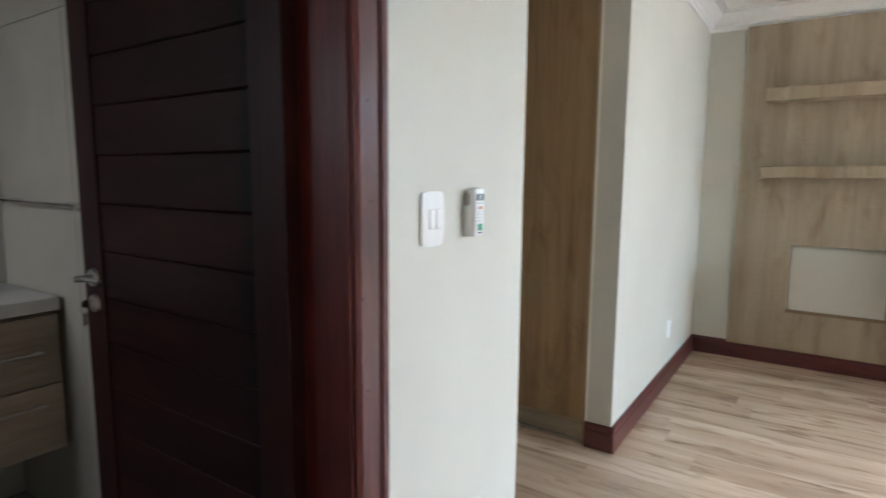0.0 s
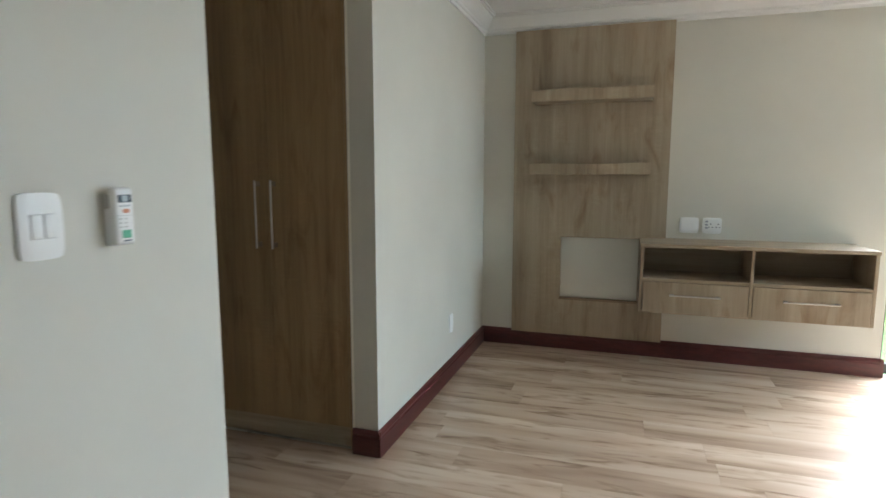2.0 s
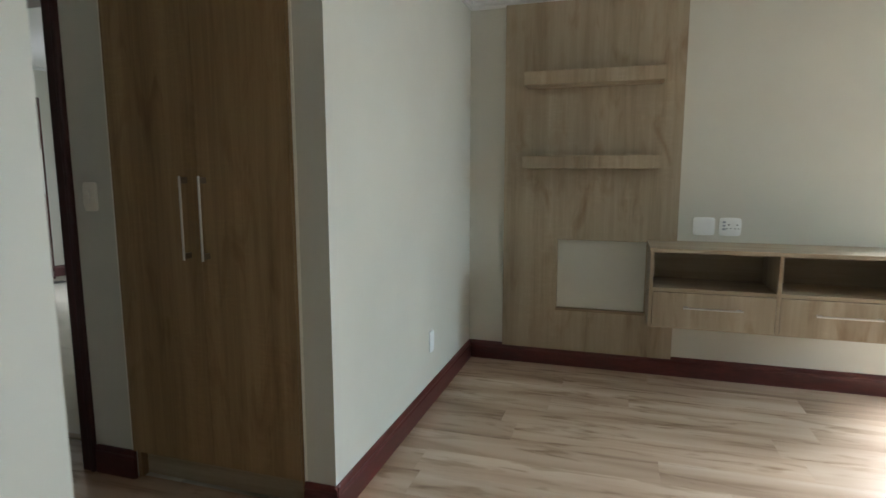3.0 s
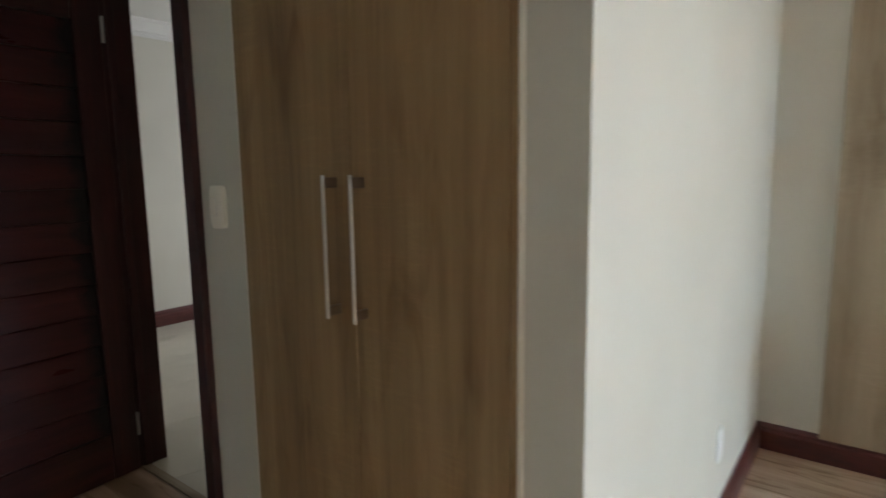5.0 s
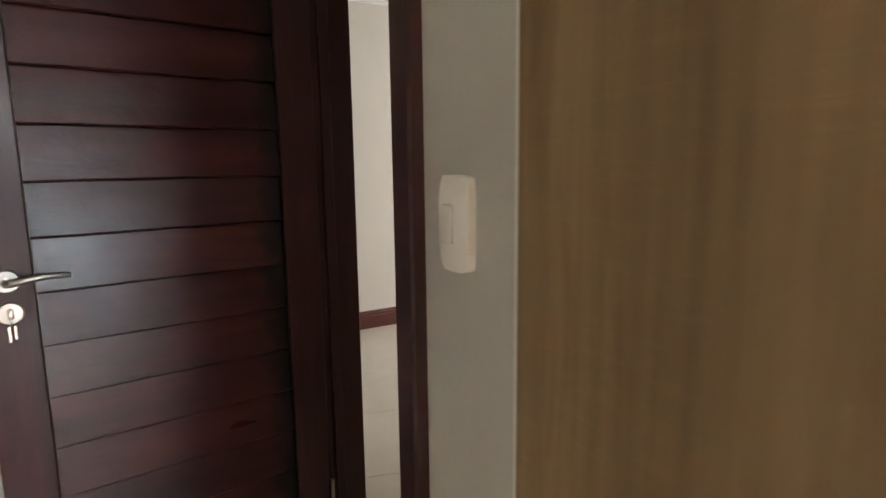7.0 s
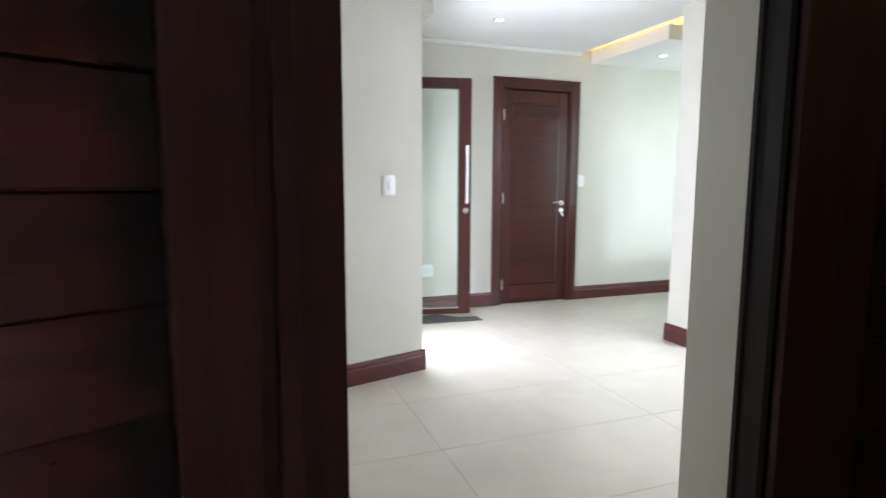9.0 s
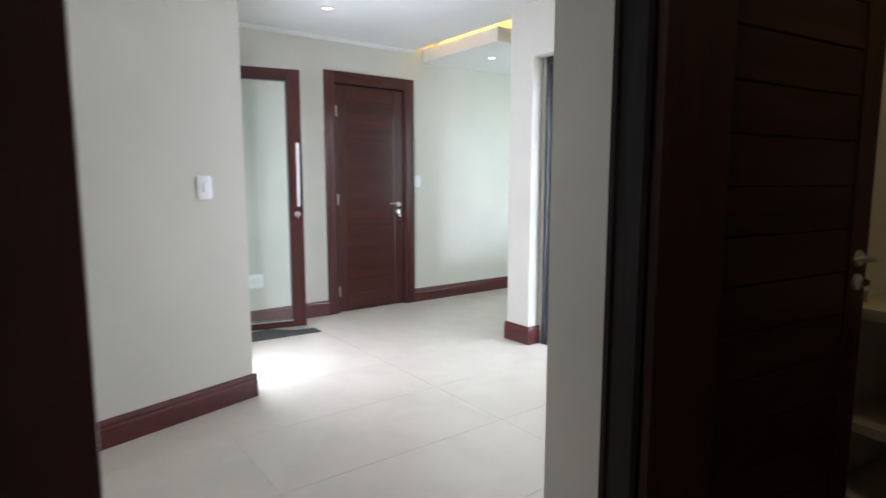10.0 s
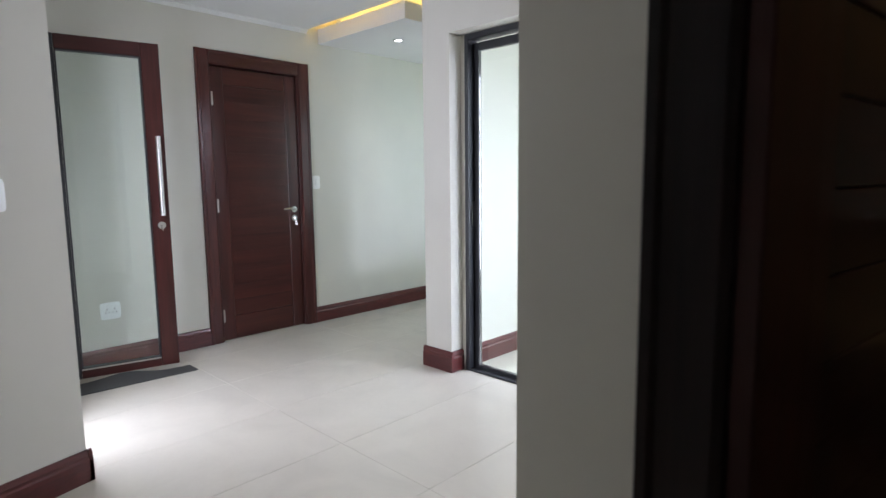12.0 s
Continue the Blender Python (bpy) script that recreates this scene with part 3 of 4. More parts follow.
def plank_door(name, label, m, width=0.80, height=2.02, thick=0.042, pitch=0.127, first=0.20, stile=0.105, lever_side=1, lever_faces=(1, -1), keyed=True, boards=None, hinges=1, tag="door", hinge_at=(0.24, 1.05, 1.88), relief=1.0, tilt=0.004, stiles=None, rails=None):
    """A mahogany leaf: x from the hinge edge (0) to the lock edge, thickness along y, with horizontal boards between two stiles."""
    root = thing(name, label, tag, m)
    t = thick / 2
    part("stile", box((0, -t, 0.006), (stile, t, height), 0.003), stiles or MAHOGANY, root)
    part("stile", box((width - stile, -t, 0.006), (width, t, height), 0.003), stiles or MAHOGANY, root)
    part("bottom_rail", box((stile + 0.0015, -t + 0.003, 0.006), (width - stile - 0.0015, t - 0.003, first - 0.003), 0.003), rails or MAHOGANY_X, root)
    z = first
    shared = None
    while z + pitch < height - 0.05:
        if shared is None:
            b = bmesh.new()
            for k in (-1, 1):                      # each board tilts out to its lower edge
                vs = [b.verts.new((xx, k * yy, zz)) for xx in (stile + 0.0015, width - stile - 0.0015) for yy, zz in ((t - 0.004 - tilt - 0.008 * relief, pitch + 0.0005), (t - 0.004 - tilt, pitch - 0.001 - 0.006 * relief), (t - 0.004, 0.001 + 0.006 * relief), (t - 0.004 - 0.006 * relief, 0.0005), (0.0, -0.001), (0.0, pitch + 0.001))]
                n = 6
                for i in range(n):
                    b.faces.new((vs[i], vs[(i + 1) % n], vs[n + (i + 1) % n], vs[n + i]))
                b.faces.new(vs[:n])
                b.faces.new(vs[n:])
            bmesh.ops.recalc_face_normals(b, faces=b.faces[:])
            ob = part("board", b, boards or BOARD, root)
            shared = ob.data
        else:
            ob = new("board", shared)
            ob.parent = root
        ob.matrix_local = pose(0, 0, z)
        z += pitch
    part("top_rail", box((stile + 0.0015, -t + 0.003, z + 0.002), (width - stile - 0.0015, t - 0.003, height), 0.003), rails or MAHOGANY_X, root)
    for f in lever_faces:
        lever_set(root, width - 0.055, f * t, f, 1.005, -1, keyed)
    if hinges:
        for zz in hinge_at:
            b = rod((-0.004, hinges * (t + 0.004), zz - 0.05), (-0.004, hinges * (t + 0.004), zz + 0.05), 0.006)
            box((-0.006, min(hinges * (t - 0.014), hinges * t), zz - 0.048), (-0.001, max(hinges * (t - 0.014), hinges * t), zz + 0.048), 0, b)
            part("hinge", b, STEEL, root, "steel butt hinge")
    return root


# bedroom door, standing open against the end of the lobby
f1 = casing("door_frame_bedroom", BD0 + 0.03, BD1 - 0.03, DH - 0.03, WY, -1, None, 0.075, sides=(0, 1), wood_z=DEEP, wood_x=DEEP_X)
lining(f1, BD0, BD1, DH, WY - 0.002, NY + 0.002, wood_z=DEEP)
part("stop", box((BD0 + 0.03, 3.10, 0), (BD0 + 0.042, 3.13, DH - 0.03), 0.002), DEEP, f1)
part("stop", box((BD1 - 0.042, 3.10, 0), (BD1 - 0.03, 3.13, DH - 0.03), 0.002), DEEP, f1)
f1b = casing("door_frame_bedroom_hall", BD0 + 0.03, BD1 - 0.03, DH - 0.03, NY, 1, None, 0.075, wood_z=DEEP, wood_x=DEEP_X)
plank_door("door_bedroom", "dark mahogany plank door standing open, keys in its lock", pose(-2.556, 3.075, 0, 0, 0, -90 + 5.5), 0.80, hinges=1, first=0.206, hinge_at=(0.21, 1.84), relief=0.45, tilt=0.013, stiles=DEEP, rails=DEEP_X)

# en-suite door, open into the bathroom
f2 = casing("door_frame_ensuite", SD0 + 0.03, SD1 - 0.023, DH - 0.03, 0, -1, pose(WX, 0, 0, 0, 0, 90), 0.091)
lining(f2, SD0, SD1, DH, -0.002, WT + 0.002)
for z, dx in ((0.62, 0.035), (0.86, 0.028), (1.05, 0.014), (1.24, 0.040), (1.43, 0.032), (1.72, 0.038)):
    part("nail_plug", disc((SD1 - 0.023 + dx, -0.0162, z), (0, -1, 0), 0.0028, 0.0012, n=12), DARK_JAMB, f2, "small dark filled nail hole")
plank_door("door_ensuite", "dark mahogany plank door standing open into the bathroom", pose(WX - WT + 0.03, 1.105, 0, 0, 0, 180), 0.84, hinges=0, first=0.193, boards=BOARD_SHADED, relief=0.45, tilt=0.002, stiles=DARK_JAMB, rails=DARK_JAMB)

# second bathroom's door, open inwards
f3 = casing("door_frame_bathroom", D20 - 0.0, D21 - 0.03, DH - 0.03, 0, -1, SPLAY, 0.115, wood_z=NEAR_BLACK, wood_x=NEAR_BLACK)
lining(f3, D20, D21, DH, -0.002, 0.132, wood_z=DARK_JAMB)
plank_door("door_bathroom", "dark mahogany plank door open into a dim bathroom", SPLAY @ pose(0.110, 0.142, 0, 0, 0, 93), 0.80, hinges=0, first=0.206, boards=BOARD_SHADED, relief=0.5, tilt=0.002, stiles=DARK_JAMB, rails=DARK_JAMB)

# closed door in the hall's far wall
FM = HALL @ pose(0, 0, 0, 0, 0, 90)
f4 = casing("door_frame_hall", F0 + 0.02, F1 - 0.02, FH - 0.03, 0, -1, FM, 0.102, wood_z=HALL_Z, wood_x=HALL_X)
lining(f4, F0, F1, FH, -0.002, 0.12, wood_z=HALL_Z)
hall_leaf = plank_door("door_hall", "closed mahogany plank door in the far wall", FM @ pose(F0 + 0.032, 0.035, 0), F1 - F0 - 0.064, FH - 0.04, hinges=0, first=0.19, stile=0.10, lever_faces=(-1,), boards=HALL_X, relief=0.12, tilt=0.0004, stiles=HALL_Z, rails=HALL_X)
for z in (0.20, 1.06, 1.86):
    b = box((-0.002, -0.0245, z - 0.05), (0.017, -0.0205, z + 0.05), 0.001)
    merge(b, rod((-0.003, -0.027, z - 0.052), (-0.003, -0.027, z + 0.052), 0.0055))
    part("hinge", b, STEEL, hall_leaf, "steel butt hinge")

# ---------------------------------------------------------------- built-in wardrobe


def bar_handle(parent, p, q, out, r=0.006, stand=0.034, label="slim brushed steel bar handle", post=STEEL):
    """A straight bar from p to q on two posts; out: away from the door."""
    p, q, out = Vector(p), Vector(q), Vector(out)
    b = rod(p + out * stand, q + out * stand, r, n=14)
    h = part("handle", b, STEEL, parent, label, True)
    d = (q - p).normalized()
    for e in (p + d * 0.016, q - d * 0.016):
        side = d.cross(out) * r * 0.9
        lo, hi = [e - d * 0.011 - side, e + d * 0.011 + side + out * (stand - r * 0.5)]
        part("post", box([min(a, c) for a, c in zip(lo, hi)], [max(a, c) for a, c in zip(lo, hi)], 0.001), post, h)
    return h


WL, WR, WD = -1.357, -0.564, WY - 0.012        # wardrobe between its side gaps; front of the doors
wardrobe = thing("wardrobe", "tall built-in wardrobe with two oak-look laminate doors", "wardrobe")
b = box((-1.367, WY + 0.012, 0.0), (-1.349, 3.50, 2.355))
box((-0.574, WY + 0.012, 0.0), (-0.556, 3.50, 2.355), 0, b)
box((-1.349, WY + 0.012, 2.33), (-0.574, 3.50, 2.355), 0, b)
box((-1.349, 3.48, 0.0), (-0.574, 3.50, 2.33), 0, b)
part("carcass", b, ROBE, wardrobe)
part("plinth", box((-1.349, WY + 0.045, 0.0), (-0.574, WY + 0.063, 0.118), 0.001), OAK_X, wardrobe)
for x0, x1 in ((-1.3665, -1.3555), (-0.5655, -0.5575)):
    part("filler", box((x0, WD + 0.003, 0.125), (x1, WY + 0.011, 2.345), 0.001), ROBE, wardrobe)
WM = -0.958
for x0, x1, hx in ((WL + 0.003, WM - 0.0006, WM - 0.049), (WM + 0.0006, WR - 0.003, WM + 0.035)):
    d = part("door", box((x0, WD, 0.125), (x1, WD + 0.018, 2.345), 0.0005), ROBE, wardrobe)
    bar_handle(d, (hx, WD, 0.952), (hx, WD, 1.265), (0, -1, 0), 0.0043, 0.038, post=POST)
# pale beads where plaster meets the wardrobe
for x0 in (-1.379, -0.557):
    structure("trim", box((x0, WY - 0.004, BASE_H), (x0 + 0.012, WY + 0.03, 2.36), 0.002), PLASTIC_CREAM, "thin cream plaster bead beside the wardrobe", "trim")

# ---------------------------------------------------------------- television panel and shelves
PF = TY - 0.032                                # front of the panel
panel = thing("wall_panel", "tall oak-look laminate wall panel with a square cut-out", "wall panel")
PX0, PX1, PZ0, PZ1 = -0.190, 0.880, 0.113, 2.312
NX0, NX1, NZ0, NZ1 = 0.164, 0.714, 0.396, 0.845
b = bmesh.new()
for lo, hi in (((PX0, PF, PZ0), (NX0, TY, PZ1)), ((NX1, PF, PZ0), (PX1, TY, PZ1)), ((NX0, PF, PZ0), (NX1, TY, NZ0)), ((NX0, PF, NZ1), (NX1, TY, PZ1))):
    box(lo, hi, 0, b)
bmesh.ops.remove_doubles(b, verts=b.verts[:], dist=0.0001)
part("board", b, OAK, panel)
EDGE = wood("brown_cut_edge", ((0.13, 0.085, 0.045), (0.19, 0.13, 0.075), (0.25, 0.18, 0.11)), (0.6, 17, 17), 0.55, 0.06)
part("edging", box((NX0 - 0.004, PF - 0.005, NZ0 - 0.016), (NX1 - 0.002, TY - 0.004, NZ0 + 0.001), 0.001), EDGE, panel, "darker cut edge under the opening")
for lo, hi in (((NX0 - 0.003, PF - 0.003, NZ1 - 0.001), (NX1 - 0.002, TY - 0.004, NZ1 + 0.005)),
               ((NX0 - 0.004, PF - 0.003, NZ0 + 0.002), (NX0 + 0.002, TY - 0.004, NZ1 - 0.002)), ((NX1 - 0.008, PF - 0.003, NZ0 + 0.002), (NX1 - 0.002, TY - 0.004, NZ1 - 0.002))):
    part("edging", box(lo, hi, 0.001), OAK, panel)
for z0, z1 in ((1.793, 1.871), (1.296, 1.371)):
    sh = thing("floating_shelf", "thick oak-look floating shelf fixed to the wall panel", "shelf", group="shelves on the panel")
    part("slab", box((-0.040, PF - 0.185, z0), (0.755, PF, z1), 0.0015), OAK, sh)

# floating unit with two open bays over two drawers
CX0, CX1, CF, CZ0, CZ1 = 0.714, 2.008, 4.46, 0.410, 0.858
unit = thing("media_unit", "wall-hung oak-look media unit with two open bays over two drawers", "media unit")
part("top", box((CX0 - 0.004, CF - 0.006, CZ1 - 0.022), (CX1 + 0.004, TY - 0.001 - 0.031, CZ1), 0.0015), OAK_X, unit)
part("back_strip", box((PX1 + 0.002, TY - 0.033, CZ1 - 0.022), (CX1 + 0.004, TY, CZ1), 0.001), OAK_X, unit)
for x0 in (CX0, CX1 - 0.018):
    part("side", box((x0, CF, CZ0), (x0 + 0.018, TY - 0.034, CZ1 - 0.022), 0.001), OAK, unit)
CM = (CX0 + CX1) / 2
part("divider", box((CM - 0.009, CF, CZ0), (CM + 0.009, TY - 0.034, CZ1 - 0.022), 0.001), OAK, unit)
part("bottom", box((CX0 + 0.018, CF + 0.002, CZ0), (CX1 - 0.018, TY - 0.034, CZ0 + 0.016)), OAK_X, unit)
part("back", box((CX0 + 0.018, TY - 0.045, CZ0 + 0.016), (CX1 - 0.018, TY - 0.034, CZ1 - 0.022)), OAK_X, unit)
for x0, x1 in ((CX0 + 0.018, CM - 0.009), (CM + 0.009, CX1 - 0.018)):
    part("shelf", box((x0, CF + 0.002, 0.618), (x1, TY - 0.046, 0.636), 0.001), OAK_X, unit)
    dr = part("drawer", box((x0 + 0.003, CF - 0.002, CZ0 + 0.004), (x1 - 0.003, CF + 0.016, 0.614), 0.0012), OAK, unit)
    mx = (x0 + x1) / 2
    bar_handle(dr, (mx - 0.148, CF - 0.002, 0.535), (mx + 0.148, CF - 0.002, 0.535), (0, -1, 0), 0.0055, 0.028)

# ---------------------------------------------------------------- switches and sockets


def curved_plate(w, h, t):
    """A cover plate with bowed face and rounded corners, standing in x and z, its back at y = 0, facing -y."""
    b = bmesh.new()
    nx, nz = 8, 12
    rows = []
    for j in range(nz + 1):
        v = -1 + 2 * j / nz
        row = []
        for i in range(nx + 1):
            u = -1 + 2 * i / nx
            cu = u * (1 - 0.07 * abs(v) ** 9) * math.sqrt(1 - 0.04 * v * v)
            cv = v * (1 - 0.05 * abs(u) ** 7) * math.sqrt(1 - 0.03 * u * u)
            row.append(b.verts.new((cu * w / 2, -t * (1 - 0.35 * u ** 4 - 0.25 * v ** 4), cv * h / 2)))
        rows.append(row)
    for j in range(nz):
        for i in range(nx):
            b.faces.new((rows[j][i], rows[j][i + 1], rows[j + 1][i + 1], rows[j + 1][i]))
    ext = bmesh.ops.extrude_edge_only(b, edges=[e for e in b.edges if e.is_boundary])
    for v in ext["geom"]:
        if isinstance(v, bmesh.types.BMVert):
            v.co.y = 0
    bmesh.ops.recalc_face_normals(b, faces=b.faces[:])
    return b


def switch(name, label, m, w=0.073, h=0.122, rockers=1, material=PLASTIC, thick=0.012):
    root = thing(name, label, "light switch", m)
    part("plate", curved_plate(w, h, thick), material, root, smooth=True)
    lift = 0.012 - thick
    wide, gap = (0.0215, 0.010) if rockers > 1 else (0.022, 0.0)
    for k in range(rockers):
        cx = (k - (rockers - 1) / 2) * (wide + 0.002 + gap * 0.2)
        part("rocker_gap", box((cx - wide / 2 - 0.0006, lift - 0.0126, -0.0235), (cx + wide / 2 + 0.0006, lift - 0.006, 0.0235), 0.0008), GAP, root, "thin grey shadow gap")
        b = box((cx - wide / 2, lift - 0.0152, -0.0228), (cx + wide / 2, lift - 0.008, 0.0228), 0.003, segments=2)
        part("rocker", b, material, root, smooth=True)
    return root


switch("light_switch", "white two-gang wall switch with a curved cover plate", pose(WX, 1.405, 1.192, 0, 0, 90), w=0.088, h=0.126, rockers=2)
switch("light_switch", "cream single wall switch beside the wardrobe", pose(-1.486, WY, 1.182), w=0.064, h=0.116, material=PLASTIC_CREAM, thick=0.019)
switch("light_switch", "white single wall switch in the hall", pose(HLX, 4.645, 1.20, 0, 0, 90), w=0.085)
switch("light_switch", "white single wall switch beside the hall door", HALL @ pose(0, 0.540, 1.228, 0, 0, 90), w=0.075, h=0.115)


def socket(name, label, m, w=0.118, h=0.106, outlets=2, usb=False):
    root = thing(name, label, "wall socket", m)
    part("plate", curved_plate(w, h, 0.010), PLASTIC, root, smooth=True)
    if outlets:
        for k in range(outlets):
            cx = (k - (outlets - 1) / 2) * 0.046 + (0.014 if usb else 0)
            for dx, dz, r in ((0, 0.012, 0.0042), (-0.010, -0.010, 0.0034), (0.010, -0.010, 0.0034)):
                part("hole", disc((cx + dx, -0.0100, dz), (0, -1, 0), r, 0.003, n=12), SLOT, root)
        if usb:
            for k in range(3):
                part("button", box((-0.043, -0.0125, 0.022 - k * 0.021), (-0.026, -0.007, 0.034 - k * 0.021), 0.001), PRINT, root)
    return root


socket("blank_plate", "white square blank cover plate above the media unit", pose(1.027, TY, 0.951), 0.122, 0.108, 0)
socket("wall_socket", "white square multi-socket plate above the media unit", pose(1.171, TY, 0.951), 0.120, 0.108, 2, True)
socket("wall_socket", "small white socket plate low on the long wall", pose(WX, 4.02, 0.352, 0, 0, 90), 0.075, 0.118, 0)
socket("wall_socket", "white double socket behind the glass door", HALL @ pose(0, -1.12, 0.385, 0, 0, 90), 0.125, 0.115, 2)

# air conditioner remote in its wall holder
remote = thing("remote_control", "white air conditioner remote in a wall holder, small display", "remote control", pose(WX, 1.568, 1.198, 0, 0, 90))
part("holder", box((-0.0235, -0.018, -0.060), (0.0235, 0, 0.020), 0.005, segments=3), PLASTIC, remote, smooth=True)
part("holder_clip", box((-0.0245, -0.019, 0.022), (-0.0215, -0.006, 0.050), 0.001), GREY_PLASTIC, remote)
body = part("body", box((-0.0235, -0.036, -0.058), (0.0235, -0.012, 0.064), 0.008, segments=4), PLASTIC, remote, smooth=True)
NAVY = mat("dark_blue_bezel", (0.035, 0.055, 0.085), 0.25)
LCD = mat("pale_liquid_crystal", (0.50, 0.58, 0.62), 0.2)
ORANGE = mat("orange_print", (0.62, 0.27, 0.16), 0.5)
part("screen_bezel", box((-0.0175, -0.0366, 0.031), (0.0175, -0.034, 0.050), 0.002), NAVY, remote, "dark blue display surround")
part("screen", box((-0.0085, -0.0372, 0.0335), (0.0085, -0.035, 0.0475), 0.001), LCD, remote)
for k in range(3):
    part("print_bar", box((-0.0145 + k * 0.0105, -0.0364, 0.0235), (-0.0095 + k * 0.0105, -0.035, 0.0275)), PRINT, remote)
oval = disc((0, 0, 0), (0, -1, 0), 0.0048, 0.003, n=20)
bmesh.ops.scale(oval, vec=(1.7, 1, 1), verts=oval.verts[:])
bmesh.ops.translate(oval, vec=(0.001, -0.0362, 0.0145), verts=oval.verts[:])
part("button", oval, ORANGE, remote, "oval orange button")
part("flap_line", box((-0.0225, -0.0363, 0.0045), (0.0225, -0.035, 0.0052)), GREY_PLASTIC, remote)
for col in range(3):
    for k in range(3):
        part("button", box((-0.0165 + col * 0.0135, -0.0364, -0.004 - k * 0.0085), (-0.0105 + col * 0.0135, -0.035, 0.0 - k * 0.0085), 0.0008), GREY_PLASTIC if col < 2 else PLASTIC, remote)
part("button", box((-0.011, -0.0370, -0.043), (0.012, -0.035, -0.026), 0.001), GREEN, remote, "green button block")
part("print_bar", box((-0.009, -0.0365, -0.0500), (0.011, -0.035, -0.0470)), SCREEN, remote)

# ---------------------------------------------------------------- first bathroom
van = thing("vanity_unit", "wall-hung brown vanity with two drawers and a white basin top", "vanity")
VF, VY1 = -1.83, 1.185
VAN = wood("grey_brown_laminate", ((0.28, 0.22, 0.16), (0.39, 0.315, 0.24), (0.48, 0.40, 0.31)), (9, 0.8, 9), 0.45, 0.05)
part("carcass", box((BEX + 0.01, 0.35, 0.335), (VF - 0.018, VY1, 0.815), 0.001), VAN, van)
for z0, z1, hz in ((0.335, 0.568, 0.508), (0.573, 0.812, 0.692)):
    d = part("drawer", box((VF - 0.017, 0.352, z0), (VF, VY1, z1), 0.0015), VAN, van)
    bar_handle(d, (VF, 0.60, hz), (VF, 1.125, hz), (1, 0, 0), 0.005, 0.022, "long thin steel bar handle")
b = box((BEX + 0.005, 0.33, 0.825), (VF + 0.012, VY1 + 0.006, 0.872), 0.006, segments=2)
part("basin_top", b, CERAMIC, van, "white moulded basin top", True)
rail = thing("towel_rail", "slim chrome towel rail on the tiled wall", "towel rail")
part("bar", rod((-2.16, BSY - 0.06, 1.19), (-1.55, BSY - 0.06, 1.19), 0.007), CHROME, rail, smooth=True)
for x in (-2.10, -1.62):
    part("bracket", rod((x, BSY, 1.19), (x, BSY - 0.062, 1.19), 0.009), CHROME, rail, smooth=True)
mirror = thing("wall_mirror", "dark-framed mirror above the vanity", "mirror")
b = box((BEX, 0.45, 1.20), (BEX + 0.03, 1.16, 1.26), 0.002)
box((BEX, 0.45, 1.95), (BEX + 0.03, 1.16, 2.01), 0.002, b)
box((BEX, 1.09, 1.26), (BEX + 0.03, 1.16, 1.95), 0.002, b)
box((BEX, 0.45, 1.26), (BEX + 0.03, 0.51, 1.95), 0.002, b)
part("mirror_frame", b, MAHOGANY, mirror)
part("glass", box((BEX + 0.002, 0.51, 1.26), (BEX + 0.012, 1.09, 1.95)), MIRROR, mirror)

# ---------------------------------------------------------------- second bathroom
v2 = thing("vanity_counter", "open vanity counter with a pale stone top and lower shelf", "vanity", SPLAY)
part("top", box((-0.10, 1.10, 0.775), (1.30, 1.555, 0.815), 0.004, segments=2), STONE, v2, "pale stone top", True)
part("shelf", box((-0.10, 1.12, 0.375), (1.28, 1.55, 0.41), 0.002), STONE, v2)
part("plinth", box((-0.10, 1.12, 0.004), (1.28, 1.55, 0.14), 0.002), STONE, v2)
part("side", box((1.26, 1.14, 0.14), (1.28, 1.55, 0.375), 0.001), VAN, v2)
part("side", box((1.26, 1.14, 0.41), (1.28, 1.55, 0.775), 0.001), VAN, v2)
m2 = thing("wall_mirror", "dark framed mirror over the counter in a dim bathroom", "mirror", SPLAY)
b = box((0.02, 1.535, 1.07), (0.62, 1.56, 1.11), 0.002)
box((0.02, 1.535, 1.47), (0.62, 1.56, 1.51), 0.002, b)
box((0.02, 1.535, 1.11), (0.06, 1.56, 1.47), 0.002, b)
box((0.58, 1.535, 1.11), (0.62, 1.56, 1.47), 0.002, b)
part("mirror_frame", b, MAHOGANY_X, m2)
part("glass", box((0.06, 1.545, 1.11), (0.58, 1.556, 1.47)), MIRROR, m2)

# ---------------------------------------------------------------- hall things
# glazed entrance leaf, swung in towards the far wall
GW = 0.73
gd = thing("glass_entrance_door", "open entrance door of mahogany with one tall clear pane", "door", HALL @ pose(0.197, -1.54, 0, 0, 0, 77.7))
GB, GT = 0.035, 2.105
part("stile", box((GW - 0.105, -0.022, GB), (GW, 0.022, GT), 0.003), HALL_Z, gd)
GX, GR = 0.158, 0.052                # hinge edge and height of the bottom rail
part("hinge_stile", box((GX, -0.022, GB), (GX + 0.018, 0.022, GT), 0.003), BLACK_ALU, gd, "thin black edge profile")
part("top_rail", box((GX + 0.019, -0.021, GT - 0.085), (GW - 0.106, 0.021, GT), 0.003), HALL_X, gd)
part("bottom_rail", box((GX + 0.019, -0.021, GB), (GW - 0.106, 0.021, GB + GR), 0.002), HALL_X, gd, "dark wooden bottom rail")
part("drip_strip", box((GX + 0.019, -0.026, GB + GR + 0.001), (GW - 0.106, 0.026, GB + GR + 0.009), 0.001), STEEL, gd, "bright metal strip")
b = box((GX + 0.019, -0.024, GB + GR + 0.010), (GX + 0.028, 0.024, GT - 0.086))
